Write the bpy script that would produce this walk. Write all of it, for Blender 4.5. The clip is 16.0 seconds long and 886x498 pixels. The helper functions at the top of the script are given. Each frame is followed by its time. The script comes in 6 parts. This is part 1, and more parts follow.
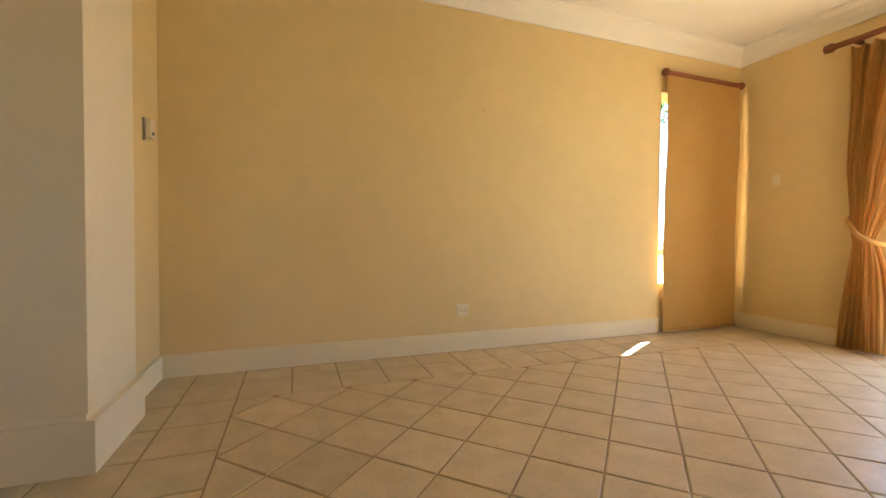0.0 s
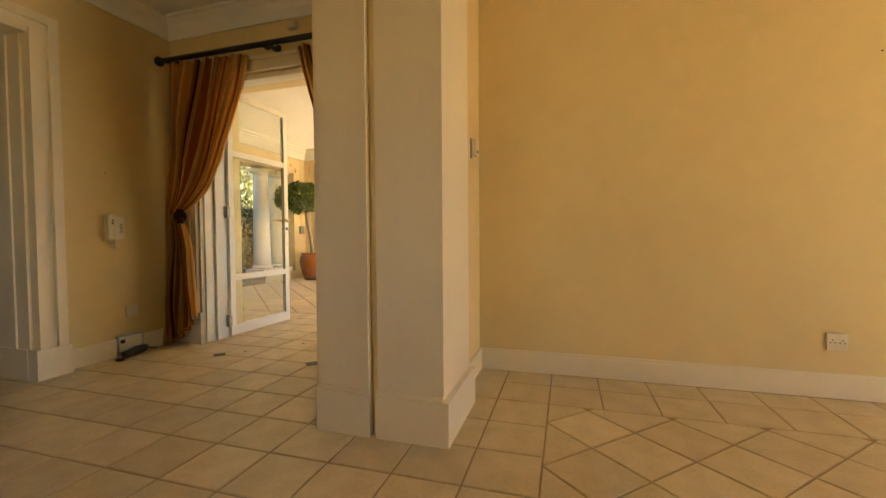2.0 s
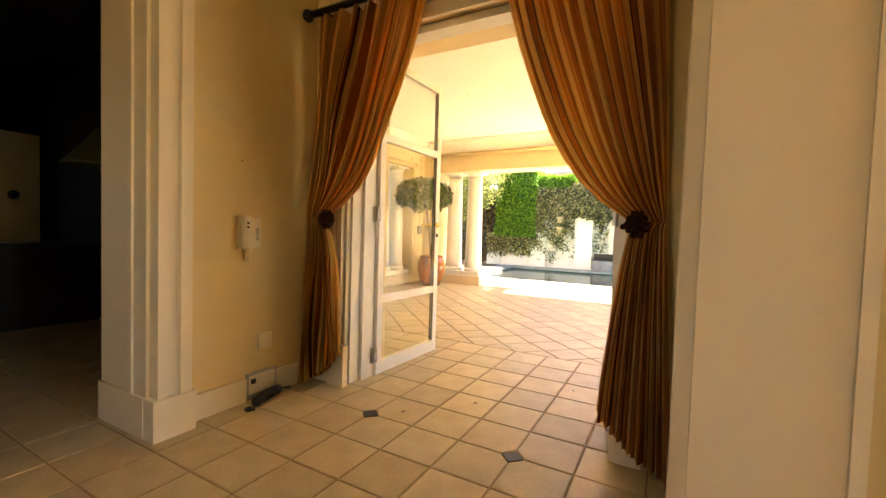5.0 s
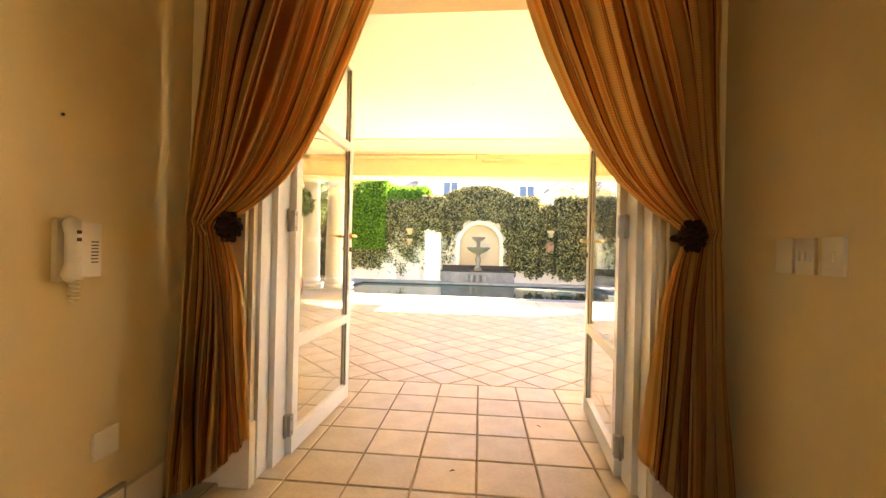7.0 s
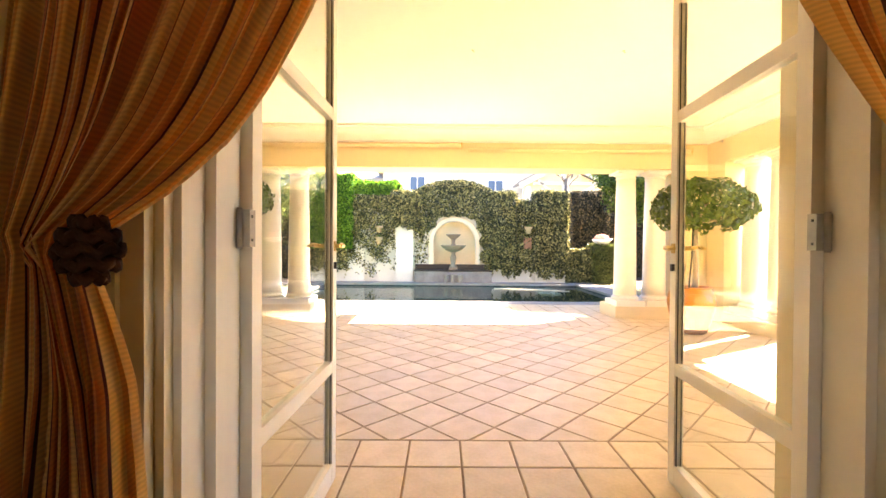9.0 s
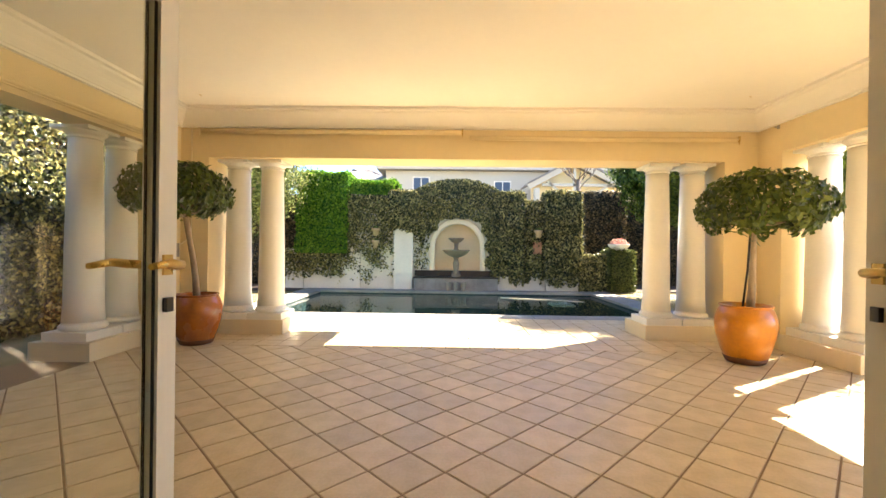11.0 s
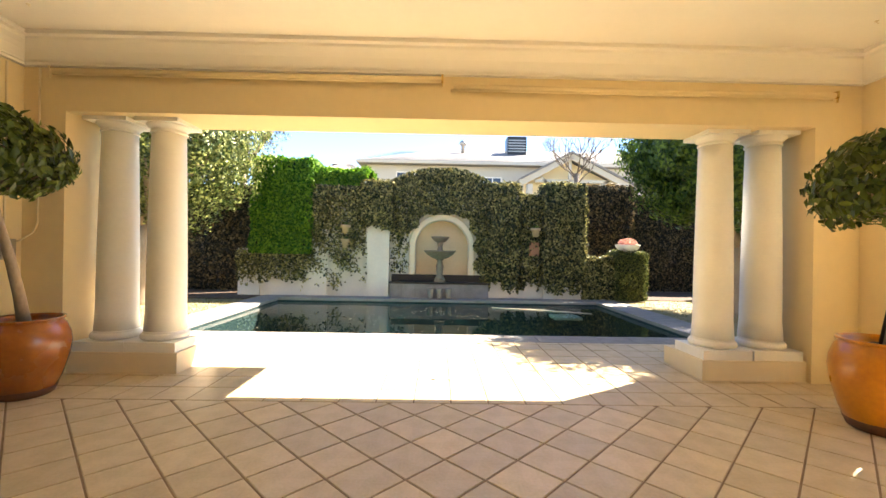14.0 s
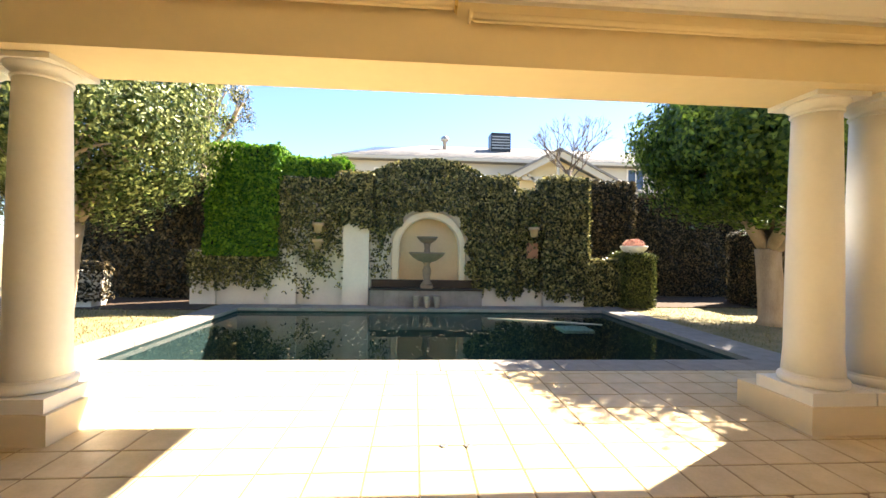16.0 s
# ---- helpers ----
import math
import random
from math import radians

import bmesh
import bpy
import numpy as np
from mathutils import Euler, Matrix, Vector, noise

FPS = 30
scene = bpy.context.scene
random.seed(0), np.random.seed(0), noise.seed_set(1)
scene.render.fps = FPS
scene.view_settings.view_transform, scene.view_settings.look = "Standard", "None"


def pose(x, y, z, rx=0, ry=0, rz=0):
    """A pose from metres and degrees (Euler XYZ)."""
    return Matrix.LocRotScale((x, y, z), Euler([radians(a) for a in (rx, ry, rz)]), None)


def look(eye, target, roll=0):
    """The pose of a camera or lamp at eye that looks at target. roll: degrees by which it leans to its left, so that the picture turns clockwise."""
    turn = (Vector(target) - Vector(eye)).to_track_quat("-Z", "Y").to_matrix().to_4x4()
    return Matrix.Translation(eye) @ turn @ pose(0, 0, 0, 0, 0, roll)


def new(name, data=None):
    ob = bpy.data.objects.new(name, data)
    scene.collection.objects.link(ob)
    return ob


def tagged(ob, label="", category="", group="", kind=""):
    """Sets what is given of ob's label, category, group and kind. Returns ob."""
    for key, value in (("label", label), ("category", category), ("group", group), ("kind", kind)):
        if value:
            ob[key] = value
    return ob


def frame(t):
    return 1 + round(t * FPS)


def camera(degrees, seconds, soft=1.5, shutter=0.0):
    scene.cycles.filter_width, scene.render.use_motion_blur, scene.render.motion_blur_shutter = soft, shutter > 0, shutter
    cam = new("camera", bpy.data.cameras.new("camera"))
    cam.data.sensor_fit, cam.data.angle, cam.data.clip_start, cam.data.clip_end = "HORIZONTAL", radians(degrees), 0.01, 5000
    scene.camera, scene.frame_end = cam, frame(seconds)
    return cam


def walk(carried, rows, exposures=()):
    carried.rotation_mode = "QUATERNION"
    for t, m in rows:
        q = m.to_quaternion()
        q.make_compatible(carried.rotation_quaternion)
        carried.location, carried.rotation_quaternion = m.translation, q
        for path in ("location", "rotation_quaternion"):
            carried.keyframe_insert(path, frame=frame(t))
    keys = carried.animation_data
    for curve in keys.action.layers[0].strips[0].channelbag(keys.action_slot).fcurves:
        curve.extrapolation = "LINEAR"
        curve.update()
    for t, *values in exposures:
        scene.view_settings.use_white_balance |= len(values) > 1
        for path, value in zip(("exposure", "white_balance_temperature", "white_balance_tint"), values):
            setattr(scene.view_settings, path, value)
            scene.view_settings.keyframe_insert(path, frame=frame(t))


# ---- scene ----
cam = camera(94.3, 16.0)
PATH = [
    (0, (2.657, 0.49, 0.964), (3.333, 2.371, 0.915), 0.4),
    (0.5, (2.624, 0.518, 0.956), (3.014, 2.48, 0.915), -0.1),
    (1, (2.587, 0.559, 0.98), (2.666, 2.557, 0.926), -0.2),
    (1.5, (2.512, 0.627, 0.979), (2.257, 2.61, 0.936), -0.1),
    (2, (2.427, 0.667, 1.014), (1.85, 2.581, 0.952), -0.4),
    (2.5, (2.308, 0.762, 1.036), (1.457, 2.571, 0.974), -0.2),
    (3, (2.15, 0.863, 1.062), (1.082, 2.553, 0.998), 0.1),
    (3.2, (2.083, 0.904, 1.078), (0.936, 2.54, 1.007), 0.3),
    (5.3, (0.982, 1.566, 1.145), (0.099, 3.359, 1.082), 1.9),
    (5.5, (0.892, 1.608, 1.138), (0.081, 3.436, 1.091), 1.8),
    (6, (0.62, 1.674, 1.138), (0.05, 3.591, 1.112), 1.9),
    (6.5, (0.378, 1.751, 1.127), (0.031, 3.721, 1.115), 1.7),
    (7, (0.147, 1.892, 1.137), (-0.032, 3.884, 1.137), 1.3),
    (7.5, (-0.035, 2.039, 1.172), (-0.089, 4.039, 1.173), 1.0),
    (8, (-0.148, 2.249, 1.188), (-0.126, 4.249, 1.185), 0.8),
    (8.5, (-0.218, 2.51, 1.207), (-0.203, 4.509, 1.196), 0.6),
    (9, (-0.271, 2.792, 1.224), (-0.268, 4.792, 1.205), 0.4),
    (9.2, (-0.261, 2.91, 1.222), (-0.27, 4.91, 1.199), 0.3),
    (11.3, (-0.093, 4.048, 1.288), (-0.123, 6.048, 1.286), 0.7),
    (11.5, (-0.068, 4.159, 1.312), (-0.097, 6.158, 1.306), 0.7),
    (12, (-0.001, 4.434, 1.295), (-0.01, 6.434, 1.292), 0.7),
    (12.5, (0.024, 4.77, 1.288), (0.048, 6.769, 1.284), 0.9),
    (13, (0.048, 5.07, 1.276), (0.072, 7.069, 1.276), 0.8),
    (13.5, (0.071, 5.388, 1.267), (0.096, 7.388, 1.266), 0.9),
    (14, (0.021, 5.705, 1.265), (0.048, 7.704, 1.265), 1.0),
    (14.5, (-0.044, 5.992, 1.249), (0.011, 7.992, 1.254), 1.1),
    (15, (-0.104, 6.3, 1.253), (0.021, 8.296, 1.263), 1.1),
    (15.5, (-0.152, 6.618, 1.26), (-0.006, 8.613, 1.269), 1.1),
    (16, (-0.203, 6.988, 1.294), (-0.064, 8.984, 1.297), 1.0),
]
walk(cam, [(t, look(eye, target, roll)) for t, eye, target, roll in PATH],
     [(0, 3.85, 5700, 9), (1.5, 3.95, 6400, 10), (2.5, 3.8, 7500, 11), (3.2, 3.95, 7800, 13), (5.3, 4.45, 7600, 18), (7, 4.6, 7500, 20), (9.2, 4.2, 6700, 20), (11.3, 3.05, 6500, 13), (14, 2.9, 6700, 12), (16, 2.6, 6750, 12)])

# ---- light ----
SUN_EL, SUN_AZ = 45.5, 60.5          # height and bearing (degrees from +y towards +x)
world = bpy.data.worlds.new("sky")
scene.world = world
world.use_nodes = True
wn = world.node_tree.nodes
sky = wn.new("ShaderNodeTexSky")
sky.sky_type = "NISHITA"
sky.sun_disc = False
sky.sun_elevation, sky.sun_rotation = radians(SUN_EL), radians(SUN_AZ)
sky.air_density, sky.dust_density, sky.ozone_density = 0.8, 0.0, 4.0
wn["Background"].inputs["Strength"].default_value = 0.075
world.node_tree.links.new(sky.outputs[0], wn["Background"].inputs["Color"])
sun = new("sun", bpy.data.lights.new("sun", "SUN"))
sun.data.energy, sun.data.angle, sun.data.color = 5.0, radians(0.53), (1.0, 0.91, 0.76)
_d = Vector((math.sin(radians(SUN_AZ)) * math.cos(radians(SUN_EL)), math.cos(radians(SUN_AZ)) * math.cos(radians(SUN_EL)), math.sin(radians(SUN_EL))))
sun.matrix_world = look(_d * 30, (0, 0, 0))


def opening_light(name, eye, target, w, h, power, color=(1, 0.97, 0.92)):
    l = new(name, bpy.data.lights.new(name, "AREA"))
    l.data.shape, l.data.size, l.data.size_y, l.data.energy, l.data.color = "RECTANGLE", w, h, power, color
    l.matrix_world = look(eye, target)
    return l


opening_light("daylight_room_window", (7.40, 1.7, 1.3), (4, 1.7, 1.0), 1.4, 2.2, 1.5)
# fill lamp added in an unseen south opening to brighten the hall
opening_light("added_hall_fill", (0.0, -3.98, 1.5), (0.0, 0.0, 1.3), 0.9, 1.1, 0.75, (1, 0.86, 0.64))

# ---- materials ----


def mat(name, color, rough=0.6, metal=0.0, var=0.0, scale=6.0, bump=0.0, bscale=60.0, color2=None, spec=0.5, rand=0.0, coat=0.0, detail=6.0, stretch=None):
    """Principled material: two colours mixed by coarse and fine noise, a little random tone per object, fine bump."""
    m = bpy.data.materials.new(name)
    m.use_nodes = True
    n, l = m.node_tree.nodes, m.node_tree.links
    b = n["Principled BSDF"]
    b.inputs["Roughness"].default_value, b.inputs["Metallic"].default_value = rough, metal
    b.inputs["Specular IOR Level"].default_value, b.inputs["Coat Weight"].default_value = spec, coat
    b.inputs["Base Color"].default_value = (*color, 1)
    co = n.new("ShaderNodeTexCoord")
    src = co.outputs["Object"]
    if stretch:
        mp = n.new("ShaderNodeMapping")
        mp.inputs["Scale"].default_value = stretch
        l.new(src, mp.inputs["Vector"])
        src = mp.outputs[0]
    if var or color2:
        n1, n2 = n.new("ShaderNodeTexNoise"), n.new("ShaderNodeTexNoise")
        n1.inputs["Scale"].default_value, n1.inputs["Detail"].default_value = scale, detail
        n2.inputs["Scale"].default_value, n2.inputs["Detail"].default_value = scale * 9, 4
        l.new(src, n1.inputs["Vector"]), l.new(src, n2.inputs["Vector"])
        add = n.new("ShaderNodeMix")
        add.inputs["Factor"].default_value = 0.35
        l.new(n1.outputs["Fac"], add.inputs["A"]), l.new(n2.outputs["Fac"], add.inputs["B"])
        rng = n.new("ShaderNodeMapRange")
        rng.inputs["From Min"].default_value, rng.inputs["From Max"].default_value = 0.32, 0.68
        l.new(add.outputs["Result"], rng.inputs["Value"])
        mix = n.new("ShaderNodeMix")
        mix.data_type = "RGBA"
        c2 = color2 or tuple(c * (1 - var) for c in color)
        mix.inputs["A"].default_value, mix.inputs["B"].default_value = (*color, 1), (*c2, 1)
        l.new(rng.outputs[0], mix.inputs["Factor"])
        out = mix.outputs["Result"]
        if rand:
            oi, hsv, mr = n.new("ShaderNodeObjectInfo"), n.new("ShaderNodeHueSaturation"), n.new("ShaderNodeMapRange")
            mr.inputs["To Min"].default_value, mr.inputs["To Max"].default_value = 1 - rand, 1 + rand
            l.new(oi.outputs["Random"], mr.inputs["Value"]), l.new(mr.outputs[0], hsv.inputs["Value"]), l.new(out, hsv.inputs["Color"])
            out = hsv.outputs["Color"]
        l.new(out, b.inputs["Base Color"])
        rr = n.new("ShaderNodeMapRange")
        rr.inputs["To Min"].default_value, rr.inputs["To Max"].default_value = max(rough - 0.08, 0.02), min(rough + 0.1, 1)
        l.new(n1.outputs["Fac"], rr.inputs["Value"]), l.new(rr.outputs[0], b.inputs["Roughness"])
    if bump:
        bn, bp = n.new("ShaderNodeTexNoise"), n.new("ShaderNodeBump")
        bn.inputs["Scale"].default_value, bn.inputs["Detail"].default_value = bscale, 5
        bp.inputs["Strength"].default_value, bp.inputs["Distance"].default_value = bump, 0.004
        l.new(src, bn.inputs["Vector"]), l.new(bn.outputs["Fac"], bp.inputs["Height"]), l.new(bp.outputs[0], b.inputs["Normal"])
    return m


def island_leaf(name, c1, c2, rough=0.45, trans=0.25, power=1.0):
    """Leaf: tone by Random Per Island between two greens, some light let through; power > 1: mostly the first tone."""
    m = bpy.data.materials.new(name)
    m.use_nodes = True
    n, l = m.node_tree.nodes, m.node_tree.links
    b = n["Principled BSDF"]
    b.inputs["Roughness"].default_value, b.inputs["Specular IOR Level"].default_value = rough, 0.35
    g, mix = n.new("ShaderNodeNewGeometry"), n.new("ShaderNodeMix")
    mix.data_type = "RGBA"
    mix.inputs["A"].default_value, mix.inputs["B"].default_value = (*c1, 1), (*c2, 1)
    pw = n.new("ShaderNodeMath")
    pw.operation = "POWER"
    pw.inputs[1].default_value = power
    l.new(g.outputs["Random Per Island"], pw.inputs[0]), l.new(pw.outputs[0], mix.inputs["Factor"]), l.new(mix.outputs["Result"], b.inputs["Base Color"])
    tr, sh = n.new("ShaderNodeBsdfTranslucent"), n.new("ShaderNodeMixShader")
    sh.inputs[0].default_value = trans
    l.new(mix.outputs["Result"], tr.inputs["Color"])
    l.new(b.outputs[0], sh.inputs[1]), l.new(tr.outputs[0], sh.inputs[2]), l.new(sh.outputs[0], n["Material Output"].inputs["Surface"])
    return m


def glass_mat(name, tint=(0.97, 0.99, 0.97)):
    m = bpy.data.materials.new(name)
    m.use_nodes = True
    n, l = m.node_tree.nodes, m.node_tree.links
    tr, gl, fr, mx = n.new("ShaderNodeBsdfTransparent"), n.new("ShaderNodeBsdfGlossy"), n.new("ShaderNodeLayerWeight"), n.new("ShaderNodeMixShader")
    pw, ml = n.new("ShaderNodeMath"), n.new("ShaderNodeMath")
    pw.operation, ml.operation = "POWER", "MULTIPLY_ADD"
    pw.inputs[1].default_value, ml.inputs[1].default_value, ml.inputs[2].default_value = 4.0, 0.9, 0.04
    tr.inputs[0].default_value = (*tint, 1)
    gl.inputs["Roughness"].default_value = 0.01
    l.new(fr.outputs["Facing"], pw.inputs[0]), l.new(pw.outputs[0], ml.inputs[0])
    l.new(ml.outputs[0], mx.inputs[0]), l.new(tr.outputs[0], mx.inputs[1]), l.new(gl.outputs[0], mx.inputs[2])
    l.new(mx.outputs[0], n["Material Output"].inputs["Surface"])
    return m


WALL = mat("ochre_paint", (0.79, 0.60, 0.285), 0.75, var=0.10, scale=0.9, bump=0.12, bscale=140)
# near-black: the lack of light in the west room is put into this colour
UNLITP = mat("unlit_room_black", (0.005, 0.004, 0.003), 0.8, var=0.2, scale=2, spec=0.1)
CREAM = mat("cream_paint", (0.80, 0.68, 0.48), 0.7, var=0.08, scale=1.2, bump=0.15, bscale=120)
PATIO = mat("patio_plaster", (0.84, 0.68, 0.40), 0.8, var=0.08, scale=1.1, bump=0.2, bscale=90)
WHITE = mat("white_trim_paint", (0.81, 0.69, 0.48), 0.5, var=0.06, scale=2.5, bump=0.06, bscale=80)
COLUMN = mat("column_paint", (0.87, 0.84, 0.77), 0.6, var=0.07, scale=3, bump=0.12, bscale=90)
CEIL = mat("ceiling_paint", (0.88, 0.83, 0.74), 0.8, var=0.04, scale=1.5, bump=0.08, bscale=100)
ALU = mat("white_door_paint", (0.86, 0.81, 0.71), 0.35, var=0.05, scale=4)
TILE = mat("terracotta_beige_tile", (0.70, 0.555, 0.345), 0.40, var=0.28, scale=6, bump=0.3, bscale=35, color2=(0.54, 0.42, 0.235), rand=0.10)
GROUT = mat("grout", (0.39, 0.275, 0.16), 0.9, var=0.2, scale=20)
GROUTOUT = mat("weathered_grout", (0.32, 0.215, 0.12), 0.95, var=0.35, scale=9)
INSET = mat("slate_inset", (0.05, 0.05, 0.055), 0.45, var=0.2, scale=12)
COPING = mat("grey_stone_coping", (0.30, 0.27, 0.24), 0.7, var=0.3, scale=6, bump=0.3, bscale=40, rand=0.1)
GLASS = glass_mat("clear_glass")
BLACK = mat("black_metal", (0.012, 0.011, 0.010), 0.4, var=0.3, scale=30)
BRASS = mat("brass", (0.72, 0.50, 0.18), 0.28, metal=1.0, var=0.15, scale=20)
STEEL = mat("worn_steel", (0.45, 0.42, 0.38), 0.4, metal=0.9, var=0.2, scale=25)
PLASTIC = mat("ivory_plastic", (0.78, 0.67, 0.47), 0.35, var=0.04, scale=8)
GRANITE = mat("dark_granite", (0.022, 0.021, 0.021), 0.35, var=0.4, scale=30)
PALESTONE = mat("pale_cast_stone", (0.34, 0.30, 0.24), 0.8, var=0.25, scale=10, bump=0.3, bscale=50)
STONE = mat("grey_cast_stone", (0.30, 0.24, 0.17), 0.8, var=0.3, scale=10, bump=0.4, bscale=50)
SOIL = mat("brown_soil", (0.10, 0.06, 0.035), 0.95, var=0.5, scale=9, bump=0.8, bscale=30)
LAWN = mat("dry_lawn", (0.15, 0.14, 0.05), 0.95, scale=2.2, color2=(0.32, 0.25, 0.14), bump=0.9, bscale=60)
BARK = mat("pale_bark", (0.46, 0.36, 0.25), 0.85, scale=7, color2=(0.28, 0.20, 0.13), bump=0.7, bscale=25, stretch=(1, 1, 0.3))
POT = mat("glazed_terracotta", (0.64, 0.255, 0.006), 0.30, scale=3.0, color2=(0.46, 0.15, 0.005), bump=0.10, bscale=22, coat=0.3)
# darker copy of the pot glaze, the left pot's shade put into the colour
POTSHADED = mat("shaded_glazed_terracotta", (0.42, 0.13, 0.014), 0.26, scale=3.0, color2=(0.26, 0.07, 0.010), bump=0.10, bscale=22, coat=0.3)
POTFOOT = mat("unglazed_pot_foot", (0.15, 0.055, 0.015), 0.5, var=0.3, scale=9, bump=0.2)
WOOD = mat("red_brown_wood", (0.30, 0.10, 0.035), 0.4, scale=5, color2=(0.20, 0.06, 0.02), stretch=(1, 1, 6))
BLIND = mat("ochre_blind_cloth", (0.50, 0.29, 0.075), 0.85, scale=2, color2=(0.43, 0.245, 0.06), bump=0.3, bscale=300)
HOUSEW = mat("white_house_wall", (0.56, 0.52, 0.44), 0.8, var=0.06, scale=1)
ROOFM = mat("pale_roof_tile", (0.25, 0.235, 0.225), 0.85, var=0.2, scale=3)
DARKWIN = mat("dark_window_glass", (0.05, 0.07, 0.11), 0.1, var=0.2, scale=2)

# ---- mesh helpers ----


def bx(bm, x0, x1, y0, y1, z0, z1):
    vs = [bm.verts.new((x, y, z)) for x in (x0, x1) for y in (y0, y1) for z in (z0, z1)]
    for f in ((0, 1, 3, 2), (4, 6, 7, 5), (0, 4, 5, 1), (2, 3, 7, 6), (0, 2, 6, 4), (1, 5, 7, 3)):
        bm.faces.new([vs[i] for i in f])
    return vs


def lathe(bm, prof, seg=32, cx=0, cy=0, a0=0.0, a1=2 * math.pi, jit=0.0):
    """Revolve (radius, z) points round the vertical through (cx, cy)."""
    full = abs(a1 - a0 - 2 * math.pi) < 1e-6
    rings = []
    for r, z in prof:
        rings.append([bm.verts.new((cx + r * math.cos(a0 + (a1 - a0) * i / seg), cy + r * math.sin(a0 + (a1 - a0) * i / seg), z)) for i in range(seg if full else seg + 1)])
    for a, b in zip(rings, rings[1:]):
        n = len(a)
        for i in range(n if full else n - 1):
            j = (i + 1) % n
            f = bm.faces.new((a[i], a[j], b[j], b[i]))
            f.smooth = True
    if full:
        if prof[0][0] > 1e-5:
            bm.faces.new(list(reversed(rings[0])))
        if prof[-1][0] > 1e-5:
            bm.faces.new(rings[-1])
    return rings


def tube(bm, pts, radii, seg=10):
    """A smooth tube through points, with a radius at each, closed at the ends."""
    pts = [Vector(p) for p in pts]
    if not isinstance(radii, (list, tuple)):
        radii = [radii] * len(pts)
    rings, side = [], None
    for i, p in enumerate(pts):
        t = (pts[min(i + 1, len(pts) - 1)] - pts[max(i - 1, 0)]).normalized()
        if side is None:
            side = t.orthogonal().normalized()
        side = (side - t * side.dot(t)).normalized()
        up = t.cross(side)
        rings.append([bm.verts.new(p + (side * math.cos(2 * math.pi * k / seg) + up * math.sin(2 * math.pi * k / seg)) * radii[i]) for k in range(seg)])
    for a, b in zip(rings, rings[1:]):
        for k in range(seg):
            f = bm.faces.new((a[k], a[(k + 1) % seg], b[(k + 1) % seg], b[k]))
            f.smooth = True
    bm.faces.new(list(reversed(rings[0]))), bm.faces.new(rings[-1])


def mesh_of(name, bm, material, bevel=0.0):
    me = bpy.data.meshes.new(name)
    if bevel:
        bmesh.ops.bevel(bm, geom=[e for e in bm.edges if e.calc_face_angle(0) > 0.6], offset=bevel, segments=2, affect="EDGES", profile=0.5)
    bmesh.ops.recalc_face_normals(bm, faces=bm.faces)
    bm.to_mesh(me)
    bm.free()
    for m in material if isinstance(material, (list, tuple)) else [material]:
        me.materials.append(m)
    return me


def part(name, bm, material, parent, label="", bevel=0.0, at=None):
    ob = new(name, mesh_of(name, bm, material, bevel))
    ob.parent = parent
    if at is not None:
        ob.matrix_basis = at
    if label:
        ob["label"] = label
    return ob


def thing(name, at, label, category, group="", kind=""):
    ob = new(name)
    ob.empty_display_size = 0.1
    ob.matrix_basis = at if isinstance(at, Matrix) else Matrix.Translation(at)
    return tagged(ob, label, category, group, kind)


def box_part(name, parent, material, dims, label="", bevel=0.004):
    bm = bmesh.new()
    bx(bm, *dims)
    return part(name, bm, material, parent, label, bevel)


def struct(name, boxes, material, label, category="wall", bevel=0.0):
    bm = bmesh.new()
    for b in boxes:
        bx(bm, *b)
    return tagged(new(name, mesh_of(name, bm, material, bevel)), label, category, kind="structure")


# ---- plan ----
P = 0.31                     # tile pitch
YI, YO = 3.765, 4.02         # inner and outer face of the wall with the garden doors
DX = 0.95                    # half width of the door opening
PL, PR, PF = -3.97, 4.18, 9.70   # patio: side walls and inner face of the front beam
PBK = 10.42                  # outer face of the front piers
PBB = 10.23                  # outer face of the front beam
SW = 0.38                    # thickness of the side beams
CEILH, PCEIL = 3.08, 3.18
YP = 4.42                    # terrace face of the house wall
BEAMZ, BEAMS = 2.525, 2.575

# ---- floors ----
struct("floor_hall", [(-7.0, 7.45, -4.0, YO, -0.2, -0.006)], GROUT, "grout bed of the tiled indoor floor", "floor")
struct("floor_patio", [(-4.45, 4.65, YO, 11.36, -0.2, -0.006), (-4.66, -4.45, YO, 10.5, -0.2, -0.006), (4.65, 4.87, YO, 10.5, -0.2, -0.006)], GROUTOUT, "dark grout bed of the tiled covered terrace", "floor")
# ground with the pool cut out
GX0, GX1, GY0, GY1 = -4.45, 4.65, 11.36, 16.46
struct("ground", [(-400, GX0, -400, 600, -0.5, -0.03), (GX1, 400, -400, 600, -0.5, -0.03), (GX0, GX1, GY1, 600, -0.5, -0.03), (GX0, GX1, -400, GY0, -0.7, -0.21)], LAWN, "dry lawn and soil round the house", "ground")

# out of view, added so their shadows cut the edges of the terrace sun patch
struct("sun_patch_slabs", [(PL - 0.5, PR + 0.5, YO, 10.52, 3.535, 3.61), (-4.36, 1.27, 10.52, 11.7, 3.495, 3.61), (PL - 0.5, PR + 0.5, PBB + 0.004, 10.555, 2.88, 3.10)], CEIL, "unseen roof slab and eaves added to edge the terrace sun patch", "roof")

